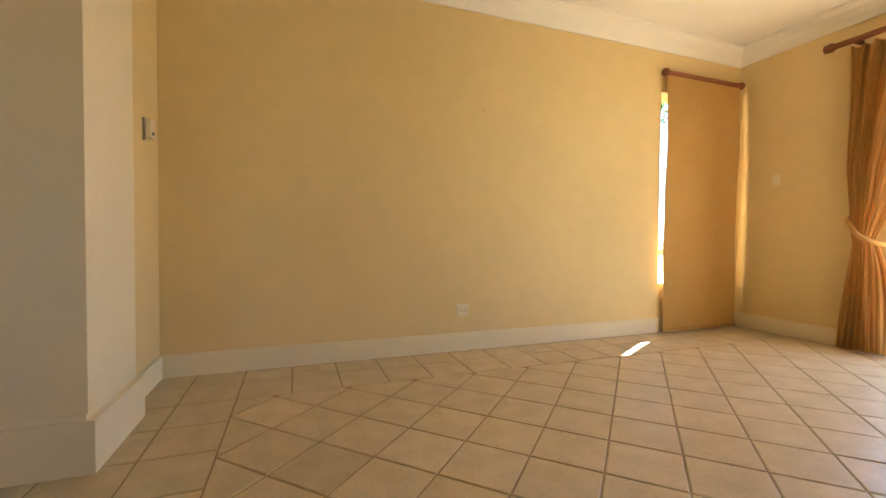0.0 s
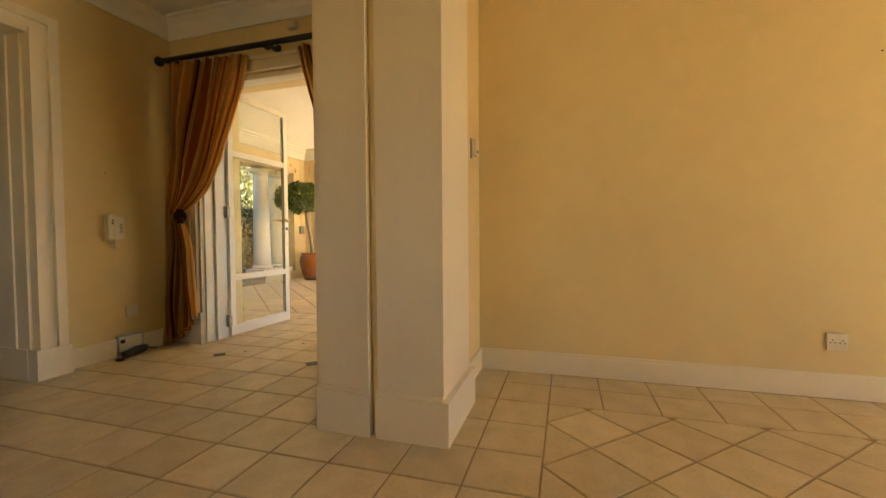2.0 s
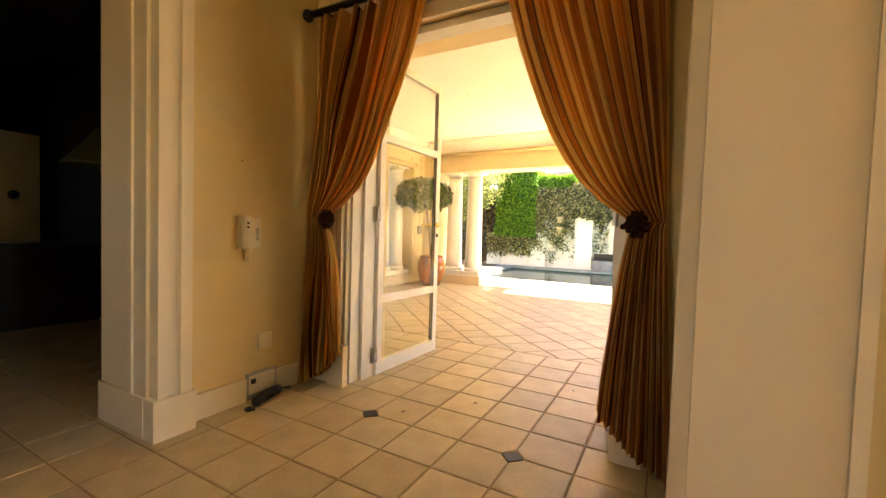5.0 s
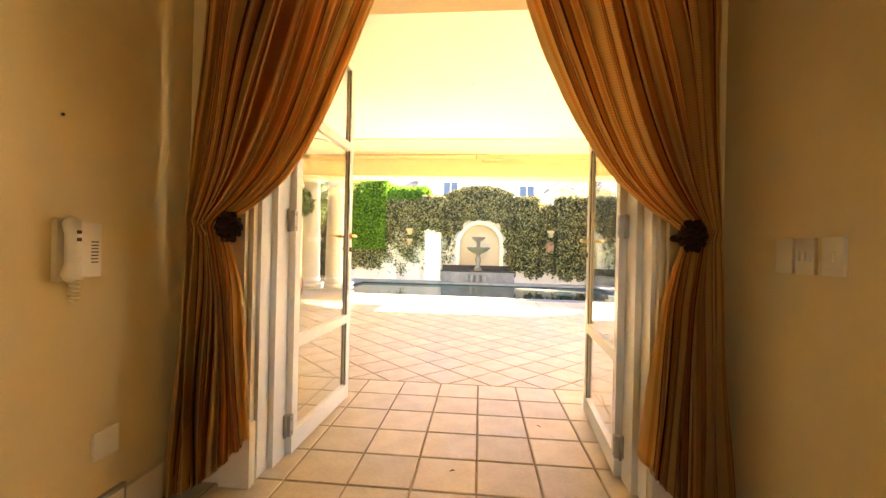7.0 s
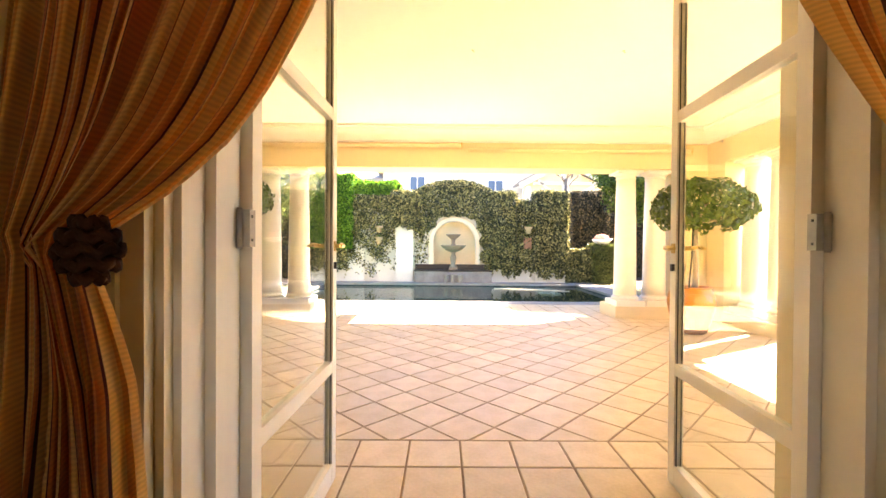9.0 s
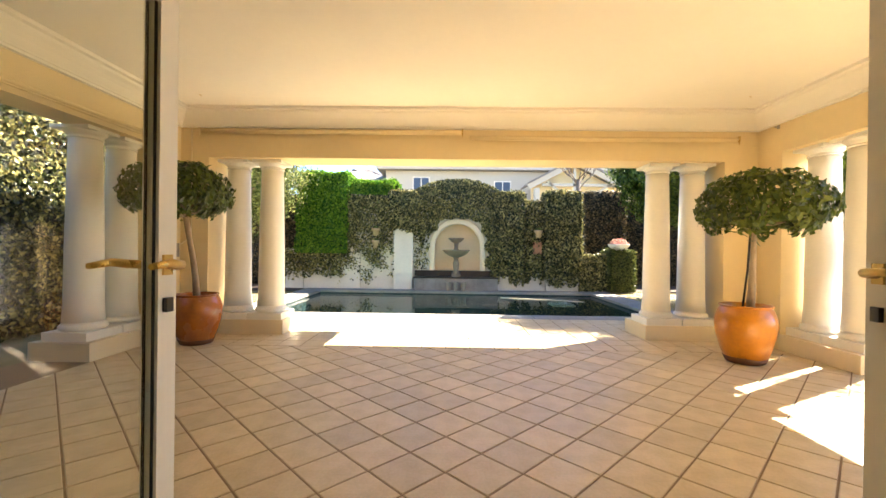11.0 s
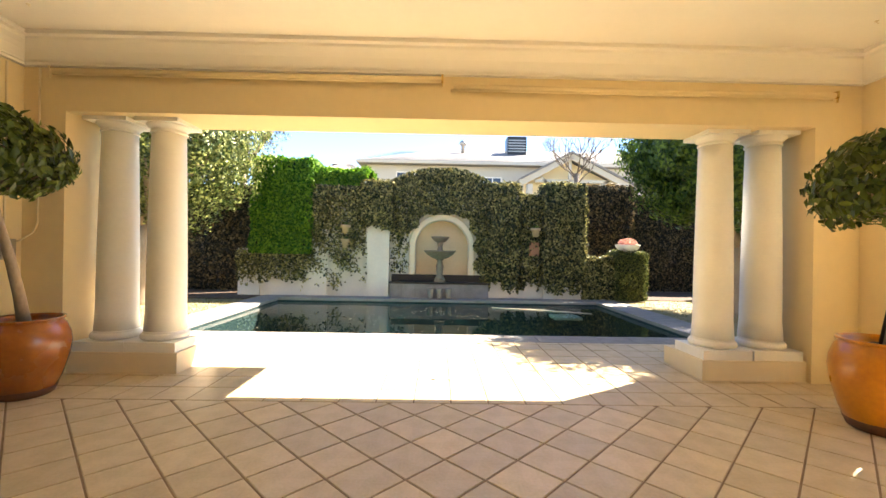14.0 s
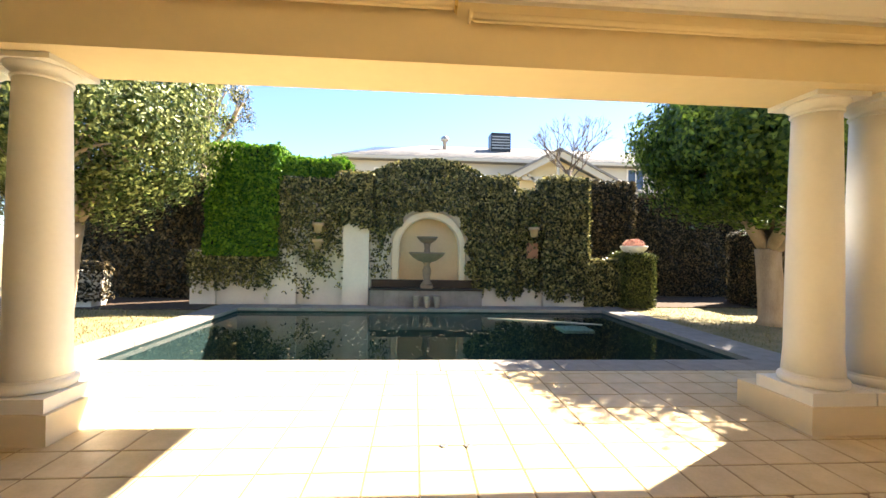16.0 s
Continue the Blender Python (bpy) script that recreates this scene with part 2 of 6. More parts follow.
# ---- house walls ----
struct("wall_north", [(-1.26, -DX, YI, YO, 0, 3.4), (DX, 1.19, YI, YO, 0, 3.4), (-DX, DX, YI, YO, 2.56, 3.4)], WALL, "ochre painted wall round the garden doors", bevel=0.003)
struct("wall_room_north", [(1.785, 6.222, YI, YO, 0, 3.4), (7.2, 7.65, YI, YO, 0, 3.4), (6.222, 7.2, YI, YO, 2.5, 3.4), (6.222, 7.2, YI, YO, 0, 0.5)], WALL, "plain ochre painted room wall")
struct("wall_room_east", [(7.38, 7.65, 2.45, YI, 0, 3.4), (7.38, 7.65, -4, 0.95, 0, 3.4), (7.38, 7.65, 0.95, 2.45, 2.5, 3.4)], WALL, "ochre painted wall with a curtained window")
struct("wall_pier", [(1.19, 1.785, 2.56, YO, 0, 3.4)], WALL, "thick wall end between hall and room", bevel=0.004)
struct("wall_opening_head", [(1.19, 1.785, -0.4, 2.56, 2.75, 3.4), (1.19, 1.785, -4.0, -0.4, 0, 3.4)], WALL, "wall over the wide opening between hall and room")
struct("wall_west", [(-1.75, -1.26, 2.625, YO, 0, 3.4), (-1.75, -1.26, 0.2, 2.625, 2.48, 3.4), (-1.75, -1.26, -4, 0.2, 0, 3.4)], WALL, "ochre painted hall wall with a wide doorway")
# the opening in this unseen wall is added to hold the hall fill lamp
struct("wall_south", [(-7.0, -0.5, -4.2, -4.0, 0, 3.4), (0.5, 7.65, -4.2, -4.0, 0, 3.4), (-0.5, 0.5, -4.2, -4.0, 0, 0.9), (-0.5, 0.5, -4.2, -4.0, 2.1, 3.4)], WALL, "plain unseen closing wall with an opening added for the hall fill lamp")
# includes thin near-black sheets over walls and ceiling, painted gloom of the unlit room
struct("wall_dark_room", [(-6.8, -1.75, YO - 0.2, YO, 0, 3.4), (-1.756, -1.75, 2.66, YO - 0.2, 0, 3.08), (-1.756, -1.75, -4, 0.2, 0, 3.08), (-6.8, -1.75, -4, -3.99, 0, 3.08), (-6.8, -1.75, -4, YO - 0.2, 3.06, 3.079)], UNLITP, "near-black lining of the unlit room beyond the hall, gloom in its colour")
struct("ceiling", [(-7.0, 7.65, -4.2, YO, CEILH, CEILH + 0.3)], CEIL, "white indoor ceiling", "ceiling")

# ---- patio shell ----
struct("ceiling_patio", [(PL - SW, PR + SW, YO, PBB, PCEIL, PCEIL + 0.35)], CEIL, "cream painted terrace ceiling", "ceiling")
struct("wall_patio_house", [(PL - SW, -1.06, YO, YP, 0, PCEIL), (1.06, PR + SW, YO, YP, 0, PCEIL), (-1.06, 1.06, YO, YP, 2.6, PCEIL)], PATIO, "cream plastered house wall on the terrace", bevel=0.006)
struct("beam_front", [(PL - SW, PR + SW, PF, PBB, BEAMZ, PCEIL), (PL - SW, -3.57, PF, PBK, 0, BEAMZ), (3.72, PR + SW, PF, PBK, 0, BEAMZ)], PATIO, "cream plastered front beam and corner piers of the terrace", "beam", bevel=0.012)
struct("beam_left", [(PL - SW, PL, YP, PF, BEAMS, PCEIL), (PL - SW, PL, 9.28, PF, 0, BEAMS), (PL - SW, PL, YP, 4.9, 0, BEAMS)], PATIO, "cream plastered side beam and piers of the terrace", "beam", bevel=0.012)
struct("beam_right", [(PR, PR + SW, YP, PF, BEAMS, PCEIL), (PR, PR + SW, 9.28, PF, 0, BEAMS), (PR, PR + SW, YP, 4.9, 0, BEAMS)], PATIO, "cream plastered side beam and piers of the terrace", "beam", bevel=0.012)
# added out of view, blocks high sun so the room's floor strip stays short
struct("sun_strip_blocker", [(5.2, 9.2, YO, 4.53, 2.75, 2.88)], CREAM, "unseen eave added to shorten the sun strip from the side window", "eave", bevel=0.01)
struct("window_bar", [(6.222, 7.2, 3.90, 3.94, 0.80, 0.87)], WHITE, "white glazing bar of the tall narrow window", "window", bevel=0.004)

# ---- extra materials ----


def stripe_cloth(name, cols, repeat, rough=0.85):
    """Woven cloth with stripes along the drop: colours by bands of the UV's u."""
    m = bpy.data.materials.new(name)
    m.use_nodes = True
    n, l = m.node_tree.nodes, m.node_tree.links
    b = n["Principled BSDF"]
    b.inputs["Roughness"].default_value = rough
    b.inputs["Sheen Weight"].default_value = 0.25
    uv, sep, mul, fr, ramp = n.new("ShaderNodeUVMap"), n.new("ShaderNodeSeparateXYZ"), n.new("ShaderNodeMath"), n.new("ShaderNodeMath"), n.new("ShaderNodeValToRGB")
    mul.operation, fr.operation = "MULTIPLY", "FRACT"
    mul.inputs[1].default_value = repeat
    l.new(uv.outputs[0], sep.inputs[0]), l.new(sep.outputs[0], mul.inputs[0]), l.new(mul.outputs[0], fr.inputs[0]), l.new(fr.outputs[0], ramp.inputs[0])
    ramp.color_ramp.interpolation = "CONSTANT"
    els = ramp.color_ramp.elements
    for i, (p, c) in enumerate(cols):
        e = els[i] if i < 2 else els.new(p)
        e.position, e.color = p, (*c, 1)
    # weave: fine ticks along the drop
    wv, mixc, sc = n.new("ShaderNodeTexWave"), n.new("ShaderNodeMix"), n.new("ShaderNodeMapping")
    wv.bands_direction = "Y"
    wv.inputs["Scale"].default_value = 26
    l.new(uv.outputs[0], wv.inputs["Vector"])
    mixc.data_type, mixc.blend_type = "RGBA", "MULTIPLY"
    mixc.inputs["Factor"].default_value = 0.16
    l.new(ramp.outputs[0], mixc.inputs["A"]), l.new(wv.outputs["Color"], mixc.inputs["B"]), l.new(mixc.outputs["Result"], b.inputs["Base Color"])
    tr, sh = n.new("ShaderNodeBsdfTranslucent"), n.new("ShaderNodeMixShader")
    sh.inputs[0].default_value = 0.48
    l.new(mixc.outputs["Result"], tr.inputs["Color"]), l.new(b.outputs[0], sh.inputs[1]), l.new(tr.outputs[0], sh.inputs[2]), l.new(sh.outputs[0], n["Material Output"].inputs["Surface"])
    nz, bp = n.new("ShaderNodeTexNoise"), n.new("ShaderNodeBump")
    nz.inputs["Scale"].default_value = 220
    bp.inputs["Strength"].default_value, bp.inputs["Distance"].default_value = 0.4, 0.002
    l.new(uv.outputs[0], nz.inputs["Vector"]), l.new(nz.outputs["Fac"], bp.inputs["Height"]), l.new(bp.outputs[0], b.inputs["Normal"])
    return m


GOLDC, BROWNC, RUSTC, DARKC = (0.95, 0.64, 0.22), (0.62, 0.23, 0.04), (0.84, 0.42, 0.10), (0.10, 0.022, 0.008)
CURTAIN = stripe_cloth("striped_curtain_cloth", [(0.0, GOLDC), (0.34, DARKC), (0.375, BROWNC), (0.56, RUSTC), (0.62, BROWNC), (0.80, DARKC), (0.835, GOLDC), (0.92, RUSTC)], 7.0)
GOLDCLOTH = stripe_cloth("gold_curtain_cloth", [(0.0, (0.86, 0.56, 0.19)), (0.5, (0.80, 0.50, 0.16)), (0.8, (0.88, 0.60, 0.22))], 9)
TIE = mat("dark_brown_tassel_cord", (0.05, 0.021, 0.011), 0.8, var=0.5, scale=40, bump=0.8, bscale=120)
TIE.node_tree.nodes["Principled BSDF"].inputs["Specular IOR Level"].default_value = 0.08
IVY = island_leaf("ivy_leaf", (0.014, 0.024, 0.004), (0.54, 0.47, 0.17), 0.30, 0.25, 2.4)
# darker copy of the ivy leaf, with shade put into its colour
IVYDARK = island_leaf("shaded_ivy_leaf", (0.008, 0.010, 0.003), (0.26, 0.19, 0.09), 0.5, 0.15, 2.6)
LIME = island_leaf("bright_hedge_leaf", (0.02, 0.10, 0.003), (0.26, 0.46, 0.03), 0.42, 0.5, 1.5)
TREELEAF = island_leaf("tree_leaf", (0.018, 0.055, 0.004), (0.24, 0.34, 0.045), 0.4, 0.4, 1.6)
GARDENLEAF = island_leaf("pale_garden_leaf", (0.03, 0.06, 0.008), (0.46, 0.48, 0.15), 0.4, 0.4, 1.7)
BOXLEAF = island_leaf("box_leaf", (0.022, 0.04, 0.006), (0.24, 0.25, 0.06), 0.4, 0.3, 1.8)
FICUS = island_leaf("glossy_ficus_leaf", (0.03, 0.065, 0.010), (0.15, 0.20, 0.03), 0.28, 0.25)
FLOWER = island_leaf("pink_flower", (0.55, 0.20, 0.17), (0.60, 0.42, 0.32), 0.6, 0.2)
FALLEN = island_leaf("fallen_leaf", (0.20, 0.18, 0.13), (0.07, 0.05, 0.03), 0.6, 0.1)
# near-black, the shade between leaves put into the colour of a solid core
CORE = mat("hedge_gap_shade", (0.010, 0.011, 0.006), 0.95, var=0.5, scale=14)
TWIG = mat("grey_twig", (0.16, 0.12, 0.09), 0.9, var=0.3, scale=10)
POOLP = mat("teal_pool_plaster", (0.05, 0.27, 0.25), 0.8, var=0.35, scale=2)
NICHEP = mat("niche_plaster", (0.76, 0.60, 0.37), 0.8, var=0.12, scale=2, bump=0.2)
GARDENW = mat("garden_wall_paint", (0.82, 0.75, 0.62), 0.8, var=0.15, scale=1.6, bump=0.25, bscale=70)
PALEPOT = mat("pale_buff_clay", (0.60, 0.43, 0.24), 0.75, var=0.2, scale=8, bump=0.2)
TERRA = mat("terracotta", (0.42, 0.20, 0.10), 0.75, var=0.25, scale=8, bump=0.2)
SHADE = mat("green_glass_shade", (0.16, 0.20, 0.10), 0.4, var=0.1, scale=4)
# dark wood, sunk to near black to put the unlit room's gloom into it
DARKWOOD = mat("dark_wood_with_gloom", (0.009, 0.006, 0.004), 0.6, var=0.3, scale=6)
BLACKPL = mat("black_plastic", (0.012, 0.012, 0.013), 0.35, var=0.2, scale=20)

# ---- trim of hall and room ----


def strip(name, boxes, material=WHITE, label="white painted skirting board", category="baseboard", bevel=0.006):
    return struct(name, boxes, material, label, category, bevel)


BH = 0.155
strip("baseboard_room_north", [(1.79, 7.38, YI - 0.02, YI, 0, BH - 0.02), (1.79, 7.38, YI - 0.013, YI, BH - 0.02, BH)])
strip("baseboard_room_east", [(7.36, 7.38, 2.47, YI - 0.02, 0, BH), (7.36, 7.38, -4, 0.95, 0, BH)])
strip("baseboard_pier", [(1.785, 1.805, 3.09, YI - 0.02, 0, BH), (1.17, 1.19, 2.89, YI - 0.02, 0, BH)])
strip("baseboard_hall_west", [(-1.26, -1.24, 2.82, 3.19, 0, BH), (-1.26, -1.24, 3.42, YI, 0, BH)])
strip("baseboard_hall_north", [(-1.24, -1.06, YI - 0.02, YI, 0, BH), (1.06, 1.17, YI - 0.02, YI, 0, BH)])
# lining of the wide opening: two white bands with a slot, a moulded edge and tall plinths
strip("trim_pier_front", [(1.185, 1.47, 2.535, 2.56, 0.24, 2.75), (1.515, 1.862, 2.535, 2.571, 0.24, 2.75), (1.445, 1.47, 2.525, 2.535, 0.24, 2.75), (1.165, 1.188, 2.56, 2.87, 0.24, 2.75), (1.150, 1.165, 2.56, 2.62, 0.24, 2.75), (1.152, 1.165, 2.80, 2.87, 0.24, 2.75)], label="white plaster lining of a wide opening", category="trim")
strip("trim_pier_side", [(1.786, 1.860, 2.571, 3.075, 0.24, 3.0)], label="white moulded architrave on the wall end", category="trim")
strip("trim_pier_plinth", [(1.17, 1.475, 2.515, 2.56, 0, 0.22), (1.51, 1.892, 2.515, 2.60, 0, 0.22), (1.787, 1.892, 2.60, 3.10, 0, 0.22), (1.145, 1.188, 2.56, 2.885, 0, 0.22), (1.175, 1.472, 2.525, 2.56, 0.22, 0.245), (1.513, 1.86, 2.525, 2.60, 0.22, 0.245), (1.787, 1.86, 2.60, 3.08, 0.22, 0.245)], label="white plinth blocks under the architrave", category="trim", bevel=0.008)
strip("trim_west_opening", [(-1.262, -1.20, 2.63, 2.80, 0.22, 2.62), (-1.20, -1.18, 2.63, 2.67, 0.22, 2.50), (-1.20, -1.17, 2.74, 2.80, 0.22, 2.62), (-1.262, -1.20, 0.05, 2.63, 2.465, 2.62), (-1.20, -1.17, 0.05, 2.74, 2.56, 2.62), (-1.755, -1.262, 2.612, 2.625, 0.22, 2.465), (-1.755, -1.262, 0.2, 2.612, 2.465, 2.48), (-1.44, -1.39, 2.600, 2.612, 0.22, 2.465)], label="white moulded architrave of the west doorway", category="trim", bevel=0.006)
strip("trim_west_plinth", [(-1.262, -1.163, 2.60, 2.82, 0, 0.22), (-1.755, -1.262, 2.595, 2.625, 0, 0.22)], label="white plinth block of the west doorway", category="trim", bevel=0.008)


def cove(name, pts, prof, label, material=CEIL, closed=False):
    """A moulding: profile (in, z) swept along a horizontal line of points, the inside to the left."""
    bm = bmesh.new()
    n = len(pts)
    rings = []
    for i, p in enumerate(pts):
        p = Vector((*p, 0))
        a = Vector((*pts[i - 1], 0)) if i or closed else None
        b = Vector((*pts[(i + 1) % n], 0)) if i < n - 1 or closed else None
        d1 = (p - a).normalized() if a is not None else None
        d2 = (b - p).normalized() if b is not None else None
        d1, d2 = d1 or d2, d2 or d1
        n1, n2 = Vector((-d1.y, d1.x, 0)), Vector((-d2.y, d2.x, 0))
        k = (n1 + n2) / (1 + n1.dot(n2))
        rings.append([bm.verts.new(p + k * r + Vector((0, 0, z))) for r, z in prof])
    for i in range(n if closed else n - 1):
        a, b = rings[i], rings[(i + 1) % n]
        for k in range(len(prof) - 1):
            bm.faces.new((a[k], b[k], b[k + 1], a[k + 1]))
    return tagged(new(name, mesh_of(name, bm, material)), label, "cornice", kind="structure")


IN_PROF = [(0.0, -0.17), (0.015, -0.17), (0.02, -0.15), (0.035, -0.10), (0.07, -0.05), (0.12, -0.02), (0.135, -0.02), (0.14, 0.0)]
cove("cornice_hall", [(-1.26, -4), (1.19, -4), (1.19, YI), (-1.26, YI)], [(r, CEILH + z) for r, z in IN_PROF], "white coved cornice of the hall", closed=True)
cove("cornice_room", [(1.785, -4), (7.38, -4), (7.38, YI), (1.785, YI)], [(r, CEILH + z) for r, z in IN_PROF], "white coved cornice of the room", closed=True)
OUT_PROF = [(0.0, 2.94), (0.05, 2.94), (0.052, 2.965), (0.062, 2.967), (0.07, 2.985), (0.09, 3.015), (0.115, 3.05), (0.15, 3.085), (0.19, 3.115), (0.20, 3.14), (0.25, 3.145), (0.25, 3.18)]
cove("cornice_patio", [(PL, YP), (PR, YP), (PR, PF), (PL, PF)], OUT_PROF, "cream stepped cornice round the terrace ceiling", closed=True)

# ---- garden doors ----
bm = bmesh.new()
for s in (-1, 1):
    bx(bm, *sorted((s * 0.88, s * 0.95)), 3.90, 4.03, 0, 2.52)
    bx(bm, *sorted((s * 0.95, s * 1.058)), 3.99, 4.06, 0, 2.59)
    bx(bm, *sorted((s * 0.91, s * 0.95)), 3.80, 3.90, 0, 2.52)
bx(bm, -0.88, 0.88, 3.90, 4.03, 2.50, 2.55)
door_frame = tagged(new("door_frame", mesh_of("door_frame", bm, ALU, 0.004)), "white painted frame of the double garden doors", "door frame", kind="structure")
strip("trim_door_inside", [(-1.04, -0.955, YI - 0.03, YI, 0.3, 2.62), (0.955, 1.04, YI - 0.03, YI, 0.3, 2.62), (-1.04, -1.01, YI - 0.045, YI - 0.03, 0.3, 2.62), (1.01, 1.04, YI - 0.045, YI - 0.03, 0.3, 2.62), (-0.955, 0.955, YI - 0.03, YI, 2.50, 2.62), (-1.01, 1.01, YI - 0.05, YI - 0.03, 2.59, 2.62),
                           (-1.05, -0.90, YI - 0.05, YI, 0, 0.30), (0.90, 1.05, YI - 0.05, YI, 0, 0.30)], label="white architrave and plinths inside the garden doors", category="trim", bevel=0.005)
strip("trim_door_reveal", [(-0.952, -0.93, YI, 3.80, 0, 2.55), (0.93, 0.952, YI, 3.80, 0, 2.55)], label="white lining of the door reveal", category="trim", bevel=0.002)


def door_leaf(s):
    """A leaf with three panes, standing open at right angles; s: -1 or 1, the side of its hinges."""
    leaf = thing("garden_door", pose(s * 0.866, 4.035, 0, 0, 0, -4.2 if s > 0 else -1.7), "white painted glazed garden door leaf standing open", "door", "garden doors")
    L, T = 0.885, 0.021
    bm = bmesh.new()
    for y0, y1 in ((0, 0.062), (L - 0.062, L)):
        bx(bm, -T, T, y0, y1, 0.012, 2.50)
    for z0, z1 in ((0.012, 0.115), (0.575, 0.635), (1.845, 1.905), (2.44, 2.50)):
        bx(bm, -T + 0.001, T - 0.001, 0.062, L - 0.062, z0, z1)
    part("leaf_frame", bm, ALU, leaf, bevel=0.003)
    bm = bmesh.new()
    for z0, z1 in ((0.115, 0.575), (0.635, 1.845), (1.905, 2.44)):
        for x in (-0.013, 0.009):
            bx(bm, x, x + 0.004, 0.062, 0.068, z0, z1), bx(bm, x, x + 0.004, L - 0.068, L - 0.062, z0, z1)
    part("glazing_seal", bm, BLACK, leaf, "thin black glazing seal")
    for z0, z1 in ((0.115, 0.575), (0.635, 1.845), (1.905, 2.44)):
        bm = bmesh.new()
        bx(bm, -0.003, 0.003, 0.062, L - 0.062, z0, z1)
        p = part("pane", bm, GLASS, leaf, "clear glass pane")
        p.visible_shadow = False
    for z in (0.17, 1.27, 2.30):
        h = box_part("hinge", leaf, STEEL, (-0.028, 0.028, -0.03, 0.004, z - 0.055, z + 0.055), "worn steel hinge", 0.003)
        bm = bmesh.new()
        lathe(bm, [(0.008, z - 0.06), (0.008, z + 0.06)], 10, 0.0, -0.034)
        part("hinge_pin", bm, STEEL, h)
        bm = bmesh.new()
        for dz in (-0.035, 0.035):
            bx(bm, -0.0295, 0.0295, -0.020, -0.012, z + dz - 0.004, z + dz + 0.004)
        part("screw", bm, BLACK, h)
    for side in (-1, 1):
        x = side * T
        bm = bmesh.new()
        tube(bm, [(x, L - 0.035, 1.215), (x + side * 0.03, L - 0.035, 1.215), (x + side * 0.048, L - 0.05, 1.217), (x + side * 0.05, L - 0.09, 1.222), (x + side * 0.05, L - 0.15, 1.215)], [0.012, 0.011, 0.011, 0.010, 0.007], 10)
        hd = part("door_handle", bm, BRASS, leaf, "brass lever handle")
        bm = bmesh.new()
        bx(bm, min(x, x + side * 0.006), max(x, x + side * 0.006), L - 0.05, L - 0.02, 1.19, 1.24)
        part("rose", bm, BRASS, hd, bevel=0.002)
        bm = bmesh.new()
        bx(bm, min(x, x + side * 0.012), max(x, x + side * 0.012), L - 0.047, L - 0.025, 1.10, 1.135)
        part("lock", bm, BLACKPL, leaf, "dark lock cylinder", bevel=0.003)
    return leaf


for s in (-1, 1):
    door_leaf(s)

# ---- curtains ----


def drape(name, edge, outer, tie_z, tie_u, width, folds, material, amp=0.035, hem=(0.0, 0.28), top=2.60, seed=1, foot=None):
    """A pleated curtain drawn to one side and tied. edge(z), outer(z): the inner and outer edge above the tie;
    below it the cloth hangs free to the foot (outer, inner). Local x runs inwards, y towards the room, u along the cloth."""
    rnd = random.Random(seed)
    nu, nv = 150, 64
    ph = [rnd.uniform(0, 6.28) for _ in range(6)]
    bm = bmesh.new()
    uvl = bm.loops.layers.uv.new("uv")
    grid = []
    for j in range(nv + 1):
        row = []
        for i in range(nu + 1):
            u = i / nu
            bot = hem[0] + (hem[1] - hem[0]) * u ** 1.6
            z = top + (bot - top) * j / nv
            if z > tie_z:
                k = (z - tie_z) / (top - tie_z)
                a, b = outer(z), edge(z)
                # cloth near the inner edge is drawn further
                x = a + (b - a) * (u ** (1.0 + 0.5 * (1 - k)))
                g = min(1.0, 0.28 + 1.2 * k)
            else:
                k = (tie_z - z) / max(tie_z - bot, 1e-3)
                a = outer(z) + (foot[0] - outer(tie_z)) * k
                b = edge(tie_z) + (foot[1] - edge(tie_z)) * (k ** 0.6)
                x = a + (b - a) * u
                g = 0.3 + 0.75 * min(1, k * 1.4)
            f = folds * (u + 0.018 * math.sin(9 * u + ph[0]) + 0.01 * math.sin(23 * u + ph[1]))
            w = math.sin(2 * math.pi * f) + 0.35 * math.sin(4 * math.pi * f + ph[2]) + 0.5 * math.sin(2 * math.pi * f * 0.47 + ph[3] + 0.6 * z)
            y = amp * g * w * (0.8 + 0.3 * math.sin(3.1 * z + ph[4] + 7 * u)) + 0.012 * math.sin(5 * z + 11 * u + ph[5])
            x += 0.010 * g * math.sin(4 * math.pi * f + ph[1])
            if abs(z - tie_z) < 0.28:
                y += 0.05 * (1 - abs(z - tie_z) / 0.28) * u
            row.append(bm.verts.new((x, y, z)))
        grid.append(row)
    for j in range(nv):
        for i in range(nu):
            f = bm.faces.new((grid[j][i], grid[j][i + 1], grid[j + 1][i + 1], grid[j + 1][i]))
            f.smooth = True
            for lp, (ii, jj) in zip(f.loops, ((i, j), (i + 1, j), (i + 1, j + 1), (i, j + 1))):
                lp[uvl].uv = (ii / nu * width, jj / nv * top)
    bmesh.ops.solidify(bm, geom=bm.faces[:], thickness=0.004)
    return bm


def lerp_table(tab):
    def f(z):
        for (z0, v0), (z1, v1) in zip(tab, tab[1:]):
            if z <= z1:
                k = max(0.0, min(1.0, (z - z0) / (z1 - z0)))
                return v0 + (v1 - v0) * k
        return tab[-1][1]
    return f


E_TAB = lerp_table([(1.21, 0.14), (1.25, 0.195), (1.33, 0.305), (1.43, 0.405), (1.55, 0.49), (1.68, 0.565), (1.8, 0.62), (2.0, 0.70), (2.2, 0.77), (2.4, 0.825), (2.6, 0.865)])
O_WIDE = lerp_table([(0.0, -0.06), (1.2, -0.03), (2.6, 0.055)])
O_TAB = lerp_table([(0.0, -0.03), (1.2, 0.0), (2.6, 0.055)])


